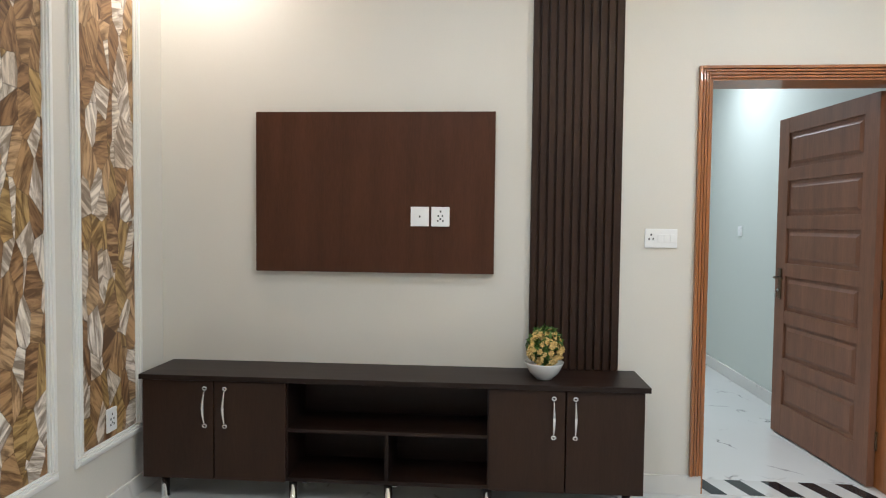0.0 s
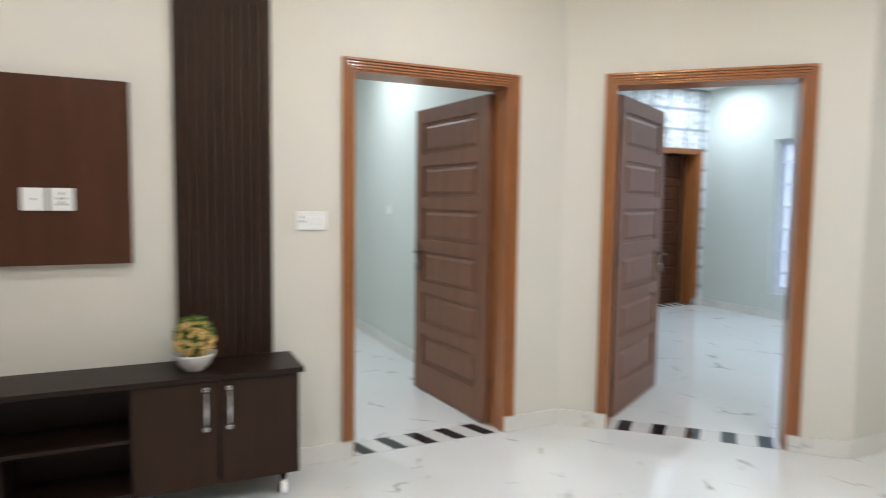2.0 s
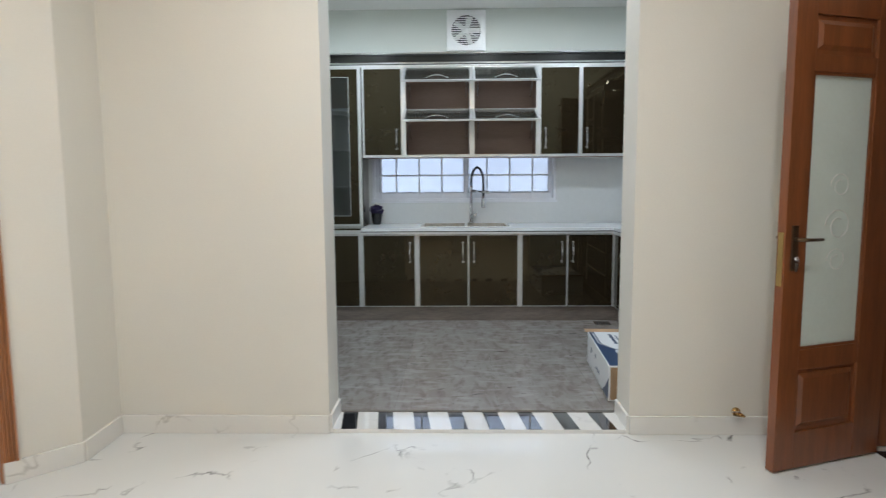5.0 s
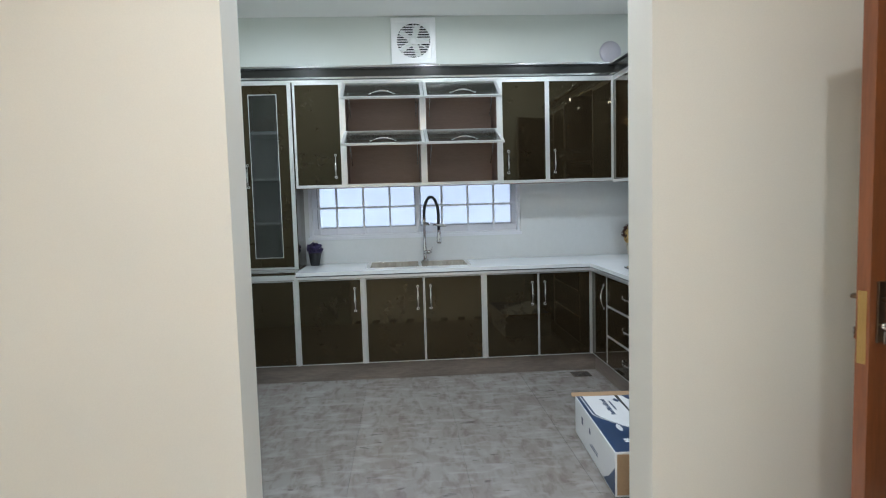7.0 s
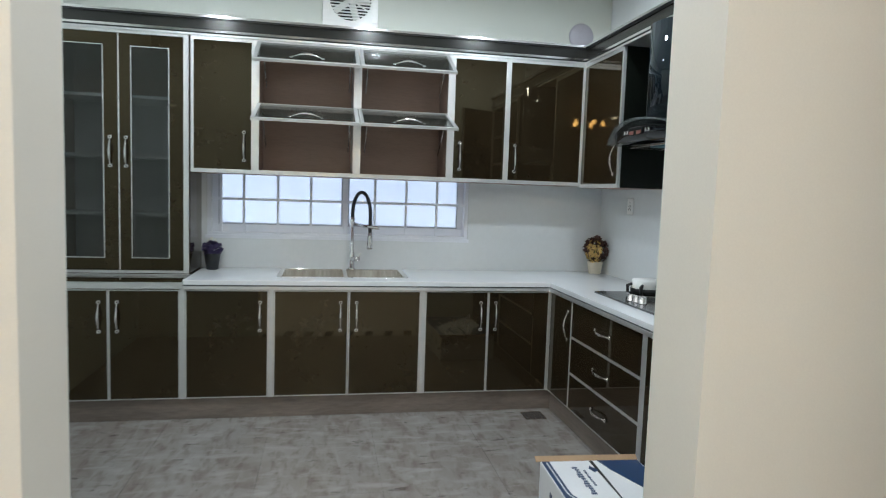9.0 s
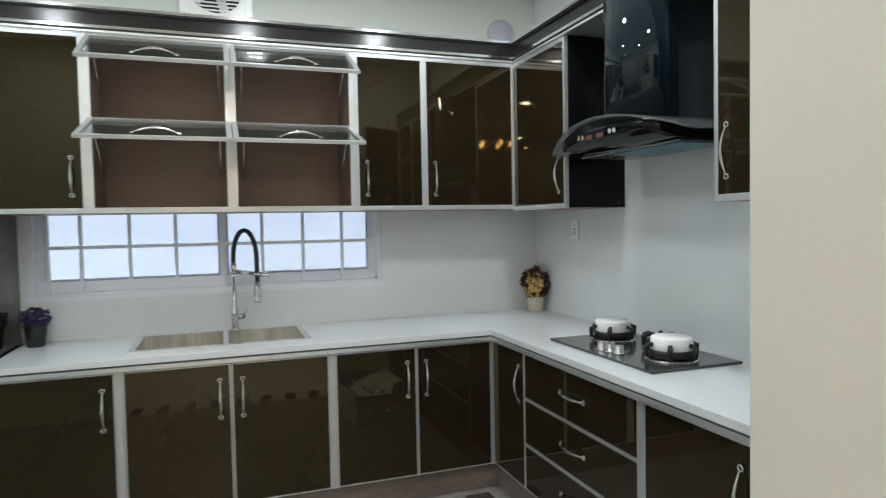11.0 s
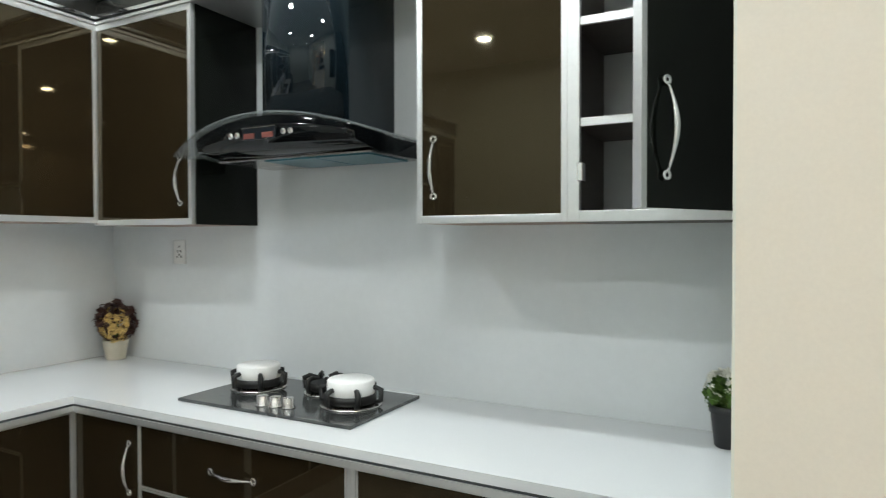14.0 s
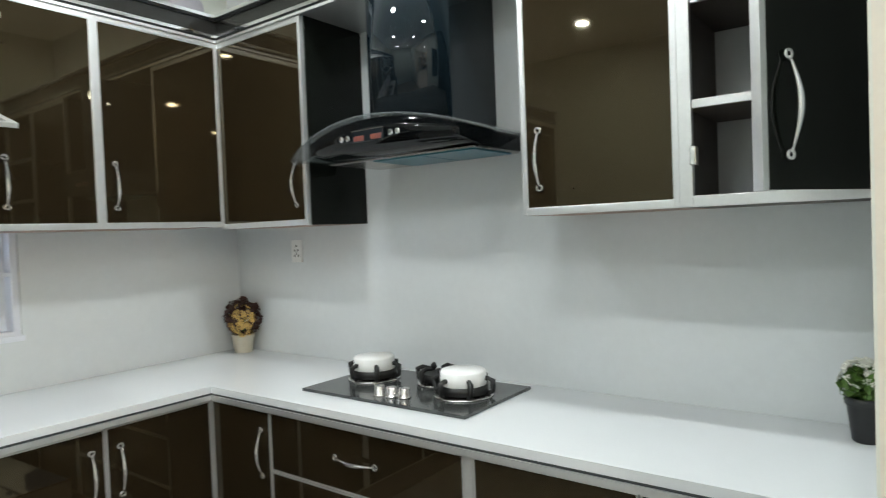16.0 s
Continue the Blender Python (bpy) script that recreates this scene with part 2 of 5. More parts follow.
DOOR_WOOD = material("brown_varnished_wood", (0.215, 0.100, 0.057), 0.52, vary=0.3, scale=2.0, fine=14, bump=0.05, stretch=(9, 9, 0.7), coat=0.0)
CASING = material("orange_stained_wood", (0.36, 0.135, 0.04), 0.33, vary=0.35, scale=2.0, fine=14, bump=0.05, stretch=(9, 9, 0.7), coat=0.3)
RED_WOOD = material("red_brown_polished_wood", (0.20, 0.065, 0.022), 0.3, vary=0.35, scale=2.0, fine=14, bump=0.05, stretch=(9, 9, 0.7), coat=0.35)
BOARD = material("dark_walnut_laminate", (0.07, 0.026, 0.0125), 0.40, vary=0.3, scale=2.0, fine=18, bump=0.03, stretch=(8, 8, 0.8))
WENGE = material("wenge_laminate", (0.0175, 0.0088, 0.0058), 0.42, vary=0.3, scale=2.0, fine=18, bump=0.03, stretch=(0.9, 8, 8))
WENGE_V = material("wenge_slat_laminate", (0.034, 0.0165, 0.0095), 0.46, vary=0.3, scale=2.0, fine=18, bump=0.03, stretch=(8, 8, 0.8))
for laminate in (WENGE, WENGE_V, BOARD):
    laminate.node_tree.nodes["Principled BSDF"].inputs["IOR"].default_value = 1.32
ACRYL = material("dark_brown_gloss_acrylic", (0.0185, 0.0130, 0.0067), 0.03, vary=0.12, scale=2.0, fine=30, bump=0.0)
ACRYL.node_tree.nodes["Principled BSDF"].inputs["IOR"].default_value = 1.54
ACRYL.node_tree.nodes["Principled BSDF"].inputs["Specular Tint"].default_value = (1.0, 0.87, 0.58, 1)
BLACK_SIDE = material("black_gloss_panel", (0.006, 0.0075, 0.006), 0.06, vary=0.15, scale=3.0, fine=30, bump=0.0)
BLACK_SIDE.node_tree.nodes["Principled BSDF"].inputs["IOR"].default_value = 1.28
BAND = material("dark_cornice_laminate", (0.020, 0.020, 0.018), 0.16, vary=0.2, scale=3.0, fine=30, bump=0.01)
BROWN_PLY = material("brown_cabinet_lining", (0.32, 0.225, 0.18), 0.55, vary=0.15, scale=1.5, fine=20, bump=0.02, stretch=(1, 1, 6))
GREY_PLY = material("grey_brown_cabinet_lining", (0.085, 0.071, 0.063), 0.5, vary=0.12, scale=1.5, fine=20, bump=0.02)
ALU = material("brushed_aluminium", (0.72, 0.73, 0.735), 0.34, metal=0.75, vary=0.06, scale=5, fine=80, bump=0.02)
CHROME = material("polished_chrome", (0.86, 0.86, 0.87), 0.09, metal=1.0, vary=0.04, scale=9, fine=60, bump=0.0)
STEEL = material("satin_steel", (0.62, 0.60, 0.58), 0.26, metal=1.0, vary=0.08, scale=6, fine=120, bump=0.02, stretch=(1, 8, 1))
# Pinkish film on steel; the pale, streaky base colour also imitates wavy reflections.
FILM_STEEL = material("filmed_steel_painted_glints", (0.86, 0.77, 0.69), 0.22, metal=0.55, vary=0.45, scale=4, fine=16, bump=0.3, stretch=(1, 1.6, 0.35))
QUARTZ = material("white_quartz", (0.70, 0.722, 0.74), 0.16, vary=0.03, scale=3, fine=220, bump=0.005)
BLACK_GLOSS = material("black_glass", (0.011, 0.017, 0.023), 0.05, vary=0.1, scale=3, fine=30, bump=0.0, coat=1.0)
CHIMNEY = material("black_enamel", (0.006, 0.011, 0.015), 0.035, vary=0.1, scale=3, fine=30, bump=0.0)
CHIMNEY.node_tree.nodes["Principled BSDF"].inputs["IOR"].default_value = 1.48
FASCIA = material("black_fascia", (0.004, 0.005, 0.006), 0.07, vary=0.1, scale=3, fine=30, bump=0.0)
FASCIA.node_tree.nodes["Principled BSDF"].inputs["IOR"].default_value = 1.36
# Black glass under wrinkled film; grey blotches paint in the wall's reflection.
HOB_GLASS = material("filmed_black_glass_painted_sheen", (0.08, 0.084, 0.081), 0.12, vary=0.3, scale=9, fine=28, bump=0.06, dark=(0.012, 0.013, 0.014), rvary=0.5)
HOB_GLASS.node_tree.nodes["Principled BSDF"].inputs["IOR"].default_value = 1.62
# The duct cover's plastic, with the shade it stands in mixed into the colour.
SHADED_PLASTIC = material("shaded_lilac_plastic", (0.50, 0.49, 0.55), 0.3, vary=0.06, bump=0.0)
BLACK_IRON = material("black_cast_iron", (0.007, 0.007, 0.007), 0.5, vary=0.2, scale=20, fine=200, bump=0.1)
DARK_LINE = material("dark_rubber_strip", (0.05, 0.055, 0.06), 0.4)
PLASTIC = material("white_plastic", (0.86, 0.86, 0.85), 0.3, vary=0.03, bump=0.0)
GASKET = material("grey_window_gasket", (0.40, 0.42, 0.47), 0.6, vary=0.1, bump=0.0)
HOLE = material("dark_socket_hole", (0.02, 0.02, 0.02), 0.6, vary=0.1, bump=0.0)
FOAM = material("white_foam", (0.86, 0.86, 0.85), 0.75, vary=0.06, scale=12, fine=160, bump=0.15)
BRONZE = material("aged_bronze", (0.16, 0.11, 0.07), 0.3, metal=0.9, vary=0.2, scale=20, fine=90)
BRASS = material("yellow_brass", (0.65, 0.42, 0.16), 0.25, metal=1.0, vary=0.1)
FROST = material("frosted_glass", (0.60, 0.66, 0.62), 0.25, vary=0.05, scale=5, fine=60, bump=0.02)
PAPER_BROWN = collage("feather_collage_wallpaper", [(0.37, 0.23, 0.11), (0.60, 0.53, 0.45), (0.26, 0.15, 0.07), (0.46, 0.31, 0.17), (0.68, 0.63, 0.56), (0.40, 0.27, 0.11), (0.32, 0.19, 0.09), (0.72, 0.67, 0.61)], 9.5, (0.2, 1.45, 0.62))
PAPER_GREY = medallion_paper("grey_medallion_wallpaper")
SKY_GLOW = glow("bright_overcast_light", (0.78, 0.84, 1.0), 1.12)
sg = SKY_GLOW.node_tree
haze = node(sg, "ShaderNodeTexNoise", Scale=1.6, Detail=4.0)
tone = sg.nodes.new("ShaderNodeMapRange")
tone.inputs["From Min"].default_value, tone.inputs["From Max"].default_value = 0.35, 0.7
tone.inputs["To Min"].default_value, tone.inputs["To Max"].default_value = 0.92, 1.4
sg.links.new(haze.outputs["Fac"], tone.inputs["Value"])
sg.links.new(tone.outputs[0], sg.nodes["Principled BSDF"].inputs["Emission Strength"])
LAMP_WHITE = glow("lit_led_lens", (1.0, 0.95, 0.86), 14.0)
LAMP_WARM = glow("lit_warm_bulb", (1.0, 0.62, 0.28), 22.0)
BULB = glow("lit_candle_bulb", (1.0, 0.62, 0.25), 160.0)
WIN_GLASS = clear_glass("obscured_window_glass", (0.9, 0.93, 0.97), 0.35, 0.35)
HOOD_GLASS = clear_glass("grey_hood_glass", (0.16, 0.18, 0.185), 0.03, 0.5)
TINT_GLASS = clear_glass("smoked_cabinet_glass", (0.03, 0.035, 0.03), 0.03, 0.42)
GREEN_LEAF = material("green_leaf", (0.085, 0.17, 0.025), 0.45, vary=0.4, scale=30, fine=90)
RED_LEAF = material("dark_red_leaf", (0.06, 0.022, 0.016), 0.5, vary=0.4, scale=30, fine=90)
YELLOW_BLOOM = material("yellow_blossom", (0.72, 0.52, 0.19), 0.6, vary=0.35, scale=40, fine=120)
PURPLE_BLOOM = material("purple_blossom", (0.055, 0.04, 0.13), 0.6, vary=0.4, scale=40, fine=120)
WHITE_BLOOM = material("white_blossom", (0.75, 0.74, 0.66), 0.6, vary=0.15, scale=40, fine=120)
CERAMIC = material("white_ceramic", (0.78, 0.77, 0.74), 0.2, vary=0.05)
CREAM_POT = material("cream_ceramic", (0.62, 0.57, 0.46), 0.3, vary=0.1)
BLACK_POT = material("black_plastic_pot", (0.012, 0.013, 0.014), 0.4, vary=0.2)
CARD_WHITE = material("white_printed_card", (0.70, 0.71, 0.73), 0.4, vary=0.06, scale=4, fine=60)
CARD_BLUE = material("navy_printed_card", (0.02, 0.048, 0.12), 0.35, vary=0.2, scale=4, fine=60)
CARD_RAW = material("brown_cardboard", (0.36, 0.24, 0.14), 0.8, vary=0.15, scale=5, fine=90)
DISPLAY = material("red_display_print", (0.2, 0.07, 0.06), 0.3)
FILTER = material("blue_film_filter", (0.03, 0.14, 0.18), 0.3, metal=0.4, vary=0.2)


# ---- mesh helpers ----
def add_box(bm, lo, hi, m=None):
    vs = [bm.verts.new((x, y, z)) for x in (lo[0], hi[0]) for y in (lo[1], hi[1]) for z in (lo[2], hi[2])]
    if m is not None:
        for v in vs:
            v.co = m @ v.co
    for f in ((0, 1, 3, 2), (4, 6, 7, 5), (0, 4, 5, 1), (2, 3, 7, 6), (0, 2, 6, 4), (1, 5, 7, 3)):
        bm.faces.new([vs[i] for i in f])
    return vs


def bevelled(bm, width, segments=2):
    bmesh.ops.bevel(bm, geom=bm.edges[:], offset=width, segments=segments, affect="EDGES", profile=0.6)
    return bm


def boxes(*pairs, bevel=0.0):
    bm = bmesh.new()
    for lo, hi in pairs:
        add_box(bm, lo, hi)
    if bevel:
        bevelled(bm, bevel)
    return bm


def prism(outline, z0, z1):
    """A flat outline of (x, y), drawn up from z0 to z1."""
    bm = bmesh.new()
    low = [bm.verts.new((x, y, z0)) for x, y in outline]
    top = [bm.verts.new((x, y, z1)) for x, y in outline]
    n = len(outline)
    bm.faces.new(low[::-1])
    bm.faces.new(top)
    for i in range(n):
        bm.faces.new((low[i], low[(i + 1) % n], top[(i + 1) % n], top[i]))
    bmesh.ops.recalc_face_normals(bm, faces=bm.faces[:])
    return bm


def add_tube(bm, pts, radii, seg=8):
    pts = [Vector(p) for p in pts]
    if isinstance(radii, (int, float)):
        radii = [radii] * len(pts)
    rings = []
    for i, p in enumerate(pts):
        d = (pts[min(i + 1, len(pts) - 1)] - pts[max(i - 1, 0)]).normalized()
        side = d.cross(Vector((0.31, 0.57, 0.76))).normalized()
        up = side.cross(d)
        rings.append([bm.verts.new(p + radii[i] * (math.cos(a) * side + math.sin(a) * up)) for a in (2 * math.pi * k / seg for k in range(seg))])
    for a, b in zip(rings, rings[1:]):
        for k in range(seg):
            bm.faces.new((a[k], a[(k + 1) % seg], b[(k + 1) % seg], b[k])).smooth = True
    bm.faces.new(rings[0][::-1])
    bm.faces.new(rings[-1])
    return bm


def lathe(profile, seg=28):
    """A turned shape from (radius, height) pairs."""
    bm = bmesh.new()
    rings = [[bm.verts.new((r * math.cos(2 * math.pi * k / seg), r * math.sin(2 * math.pi * k / seg), z)) for k in range(seg)] for r, z in profile]
    for a, b in zip(rings, rings[1:]):
        for k in range(seg):
            bm.faces.new((a[k], a[(k + 1) % seg], b[(k + 1) % seg], b[k])).smooth = True
    bm.faces.new(rings[0][::-1])
    bm.faces.new(rings[-1])
    bmesh.ops.recalc_face_normals(bm, faces=bm.faces[:])
    return bm


def moved(bm, m):
    bm.transform(m)
    return bm


def solid(name, bm, mat):
    me = bpy.data.meshes.new(name)
    bm.to_mesh(me)
    bm.free()
    me.materials.append(mat)
    return me


def part(name, bm, mat, parent, label=""):
    ob = new(name, solid(name, bm, mat))
    ob.parent = parent
    return tagged(ob, label)


def thing(name, m, label, category, group="", kind=""):
    ob = new(name)
    ob.empty_display_size = 0.1
    ob.matrix_world = m
    return tagged(ob, label, category, group, kind)


def structure(name, bm, mat, label, category):
    return tagged(new(name, solid(name, bm, mat)), label, category, kind="structure")


def wall_with_holes(length, height, thick, holes):
    """A wall along local x, its front at y=0 and its back at y=thick; holes are (x0, x1, z0, z1)."""
    xs = sorted({0.0, length, *(h[0] for h in holes), *(h[1] for h in holes)})
    zs = sorted({0.0, height, *(h[2] for h in holes), *(h[3] for h in holes)})
    bm = bmesh.new()
    for x0, x1 in zip(xs, xs[1:]):
        for z0, z1 in zip(zs, zs[1:]):
            cx, cz = (x0 + x1) / 2, (z0 + z1) / 2
            if not any(h[0] < cx < h[1] and h[2] < cz < h[3] for h in holes):
                add_box(bm, (x0, 0, z0), (x1, thick, z1))
    bmesh.ops.remove_doubles(bm, verts=bm.verts[:], dist=1e-5)
    seen = {}
    for f in bm.faces[:]:
        seen.setdefault(frozenset(f.verts), []).append(f)
    bmesh.ops.delete(bm, geom=[f for fs in seen.values() if len(fs) > 1 for f in fs], context="FACES_ONLY")
    return bm


def along(x0, y0, x1, y1):
    """A frame with x along the wall from the first to the second point, and y to its left."""
    return pose(x0, y0, 0, 0, 0, math.degrees(math.atan2(y1 - y0, x1 - x0)))


# ---- structure ----
C, A, B = (CX, CY), (AX, AY), (KW, AY)
SL = math.dist(C, A)                                      # length of the slanting wall
D1 = (1.830, 2.796)                                       # first doorway, along the TV wall
D2 = (0.305, 1.325)                                       # second doorway, along the slanting wall
HEAD = 2.114                                              # doorway height
slant = along(*C, *A)
structure("floor", boxes(((-1.3, -1.8, -0.1), (4.99, 7.2, 0.0)), ((4.99, 2.3, -0.1), (8.2, 8.4, 0.0)), ((-1.3, 7.2, -0.1), (4.99, 8.4, 0.0))), FLOOR, "polished white marble floor with thin grey veins", "floor")
structure("wall_north", moved(wall_with_holes(CX - LEFT_X + 0.2, CEIL, 0.2, [(D1[0] - LEFT_X + 0.2, D1[1] - LEFT_X + 0.2, 0, HEAD)]), pose(LEFT_X - 0.2, TV_Y, 0)), CREAM, "cream painted wall behind the television board", "wall")
structure("wall_slanting", moved(wall_with_holes(SL, CEIL, 0.2, [(D2[0], D2[1], 0, HEAD + 0.03)]), slant), CREAM, "cream painted slanting wall with a doorway", "wall")
structure("wall_return", boxes(((AX, AY, 0), (KW2, AY + 0.12, CEIL))), CREAM, "short cream painted wall beside the slanting one", "wall")
structure("wall_east", moved(wall_with_holes(AY - SOUTH_Y + 0.2, CEIL, KW2 - KW, [(AY - OP1, AY - OP0, 0, OP_TOP)]), along(KW, AY, KW, SOUTH_Y)), CREAM, "cream painted wall with a wide opening to the kitchen", "wall")
structure("wall_west", boxes(((LEFT_X - 0.2, SOUTH_Y - 0.2, 0), (LEFT_X, TV_Y, CEIL))), CREAM, "cream painted wall with framed wallpaper panels", "wall")
GD = (3.36, 4.60)                                         # glazed doorway in the south wall
structure("wall_south", moved(wall_with_holes(8.305 - LEFT_X, CEIL, 0.2, [(8.105 - GD[1], 8.105 - GD[0], 0, 2.16)]), along(8.105, SOUTH_Y, LEFT_X - 0.2, SOUTH_Y)), CREAM, "cream painted wall with a glazed double door", "wall")
structure("ceiling", boxes(((-1.3, -1.8, CEIL), (8.2, 8.4, CEIL + 0.1))), WHITE_CEIL, "plain white painted ceiling", "ceiling")
WIN = (-0.474, 1.372, 1.110, 1.98)
structure("wall_kitchen_east", moved(wall_with_holes(8.4 - SOUTH_Y + 0.2, CEIL, 0.2, [(8.4 - WIN[1], 8.4 - WIN[0], WIN[2], WIN[3]), (8.4 - 5.575, 8.4 - 4.1, 0.30, 2.23)]), along(BACK_X, 8.4, BACK_X, SOUTH_Y)), PALE, "pale painted outer wall with two windows", "wall")
structure("wall_kitchen_north", boxes(((KW2, NORTH_Y, 0), (BACK_X, NORTH_Y + 0.16, CEIL))), PALE, "pale painted kitchen side wall", "wall")
# rooms behind the two open doors
structure("wall_bedroom_east", moved(wall_with_holes(8.3 - 3.66, CEIL, 0.09, [(0.02, 0.62, 0, HEAD)]), along(2.93, 8.3, 2.93, 3.66)), PALE, "pale green painted bedroom wall", "wall")
structure("wall_bedroom_far", boxes(((-1.2, 8.3, 0), (8.1, 8.4, CEIL))), PALE, "pale green painted far wall", "wall")
structure("wall_bedroom_west", boxes(((-1.2, TV_Y + 0.2, 0), (-1.1, 8.3, CEIL))), PALE, "pale green painted side wall", "wall")
D3 = (7.02, 7.75)
structure("wall_papered", moved(wall_with_holes(BACK_X - 3.02, CEIL, 0.22, [(D3[0] - 3.02, D3[1] - 3.02, 0, 2.122)]), pose(3.02, 6.65, 0)), PAPER_GREY, "wall with grey and white floral wallpaper", "wall")
# kitchen floor, tile by tile, on its bed
structure("kitchen_floor", boxes(((KW2, SOUTH_Y, -0.1), (BACK_X, NORTH_Y, KF - 0.004))), GROUT, "grey grout bed under the kitchen tiles", "floor")
# wall tile faces in the kitchen
structure("backsplash_east", moved(wall_with_holes(NORTH_Y - SOUTH_Y, UB + 0.5 - CT, 0.008, [(NORTH_Y - WIN[1], NORTH_Y - WIN[0], WIN[2] - CT, UB + 0.5 - CT)]), pose(0, 0, CT) @ along(BACK_X - 0.008, NORTH_Y, BACK_X - 0.008, SOUTH_Y)), SPLASH, "glossy white wall tiles above the worktop", "backsplash")
structure("backsplash_south", boxes(((KW2, SOUTH_Y, CT), (BACK_X - 0.008, SOUTH_Y + 0.008, CEIL))), SPLASH, "glossy white wall tiles behind the hob", "backsplash")
for lo, hi in (((KW2, OP1, 0), (KW2 + 0.004, NORTH_Y, CEIL)), ((KW2, SOUTH_Y, 0), (KW2 + 0.004, OP0, CEIL))):
    structure("wall_plaster", boxes((lo, hi)), PALE, "pale paint on the kitchen side of the opening", "wall")


def skirting(name, x0, y0, x1, y1):
    """A marble skirting board on the right-hand side of the line from the first to the second point."""
    n = math.dist((x0, y0), (x1, y1))
    bm = boxes(((0, -0.014, 0), (n, 0, 0.1)))
    bevelled(bm, 0.003)
    return structure(name, moved(bm, along(x0, y0, x1, y1)), SKIRT, "polished white marble skirting", "skirting")


def on_slant(s, off=0.0):
    p = slant @ Vector((s, off, 0))
    return p.x, p.y


skirting("baseboard", LEFT_X, SOUTH_Y, LEFT_X, TV_Y)
skirting("baseboard", LEFT_X, TV_Y, D1[0], TV_Y)
skirting("baseboard", D1[1], TV_Y, CX, TV_Y)
skirting("baseboard", *C, *on_slant(D2[0]))
skirting("baseboard", *on_slant(D2[1]), *A)
skirting("baseboard", *A, *B)
skirting("baseboard", KW, AY, KW, OP1)
skirting("baseboard", KW, OP1, KW2, OP1)
skirting("baseboard", KW2, OP0, KW, OP0)
skirting("baseboard", KW, OP0, KW, SOUTH_Y)
skirting("baseboard", 2.93, 7.615, 2.93, 3.66)
skirting("baseboard", D3[1] + 0.06, 6.65, BACK_X, 6.65)
skirting("baseboard", 3.02, 6.65, D3[0] - 0.06, 6.65)
skirting("baseboard", BACK_X, 6.65, BACK_X, 2.45)


def threshold(m, width, depth, stripes, lift, lean, black=BLACK_STONE):
    """A marble sill with slanting black stripes let into it."""
    sill = thing("door_sill", m, "white marble sill inlaid with slanting black stripes", "door sill", "striped door sills", "structure")
    part("slab", boxes(((0, 0.002, -0.01), (width, depth - 0.002, lift))), SILL_STONE, sill)
    pitch = width / stripes
    for i in range(stripes):
        x = pitch * (i + 0.30)
        w = pitch * 0.42
        part("stripe", prism([(x, 0.004), (x + w, 0.004), (x + w + lean, depth - 0.004), (x + lean, depth - 0.004)], lift - 0.002, lift + 0.0015), black, sill)
    return sill


threshold(pose(D1[0], TV_Y, 0), D1[1] - D1[0], 0.2, 5, 0.003, -0.06)
threshold(slant @ pose(D2[0], 0, 0), D2[1] - D2[0], 0.2, 5, 0.003, 0.02)
threshold(along(KW, OP1, KW, OP0), OP1 - OP0, KW2 - KW, 8, 0.02, -0.03, BLACK_MIRROR)
threshold(along(GD[1], SOUTH_Y, GD[0], SOUTH_Y), GD[1] - GD[0], 0.2, 6, 0.003, 0.03)
threshold(pose(D3[0], 6.65, 0), D3[1] - D3[0], 0.22, 5, 0.003, 0.03)


# ---- doors ----
def door_frame(name, m, width, height, depth, face, wood, label):
    """Fluted casing round an opening that starts at local x=0, with the lining of the wall's thickness."""
    fr = thing(name, m, label, "door frame", "fluted door frames", "structure")
    bands = ((0.0, 0.060, 0.006), (0.0, 0.0115, 0.014), (0.0145, 0.0265, 0.019), (0.0295, 0.0415, 0.021), (0.0445, 0.060, 0.026))
    for side in (-1, 1):
        bm = bmesh.new()
        for a, b, d in bands:
            x0, x1 = (-b, -a - 0.0008) if side < 0 else (width + a + 0.0008, width + b)
            add_box(bm, (x0, -d, 0.1), (x1, 0, height + b))
        part("casing", bevelled(bm, 0.0025), wood, fr)
        x0, x1 = (0, 0.010) if side < 0 else (width - 0.010, width)
        part("jamb", boxes(((x0, -0.004, 0.006), (x1, depth, height))), wood, fr)
    bm = bmesh.new()
    for a, b, d in bands:
        add_box(bm, (-a, -d, height + a + 0.0008), (width + a, 0, height + b))
    part("head_casing", bevelled(bm, 0.0025), wood, fr)
    part("head", boxes(((0.010, -0.004, height - 0.010), (width - 0.010, depth, height))), wood, fr)
    return fr


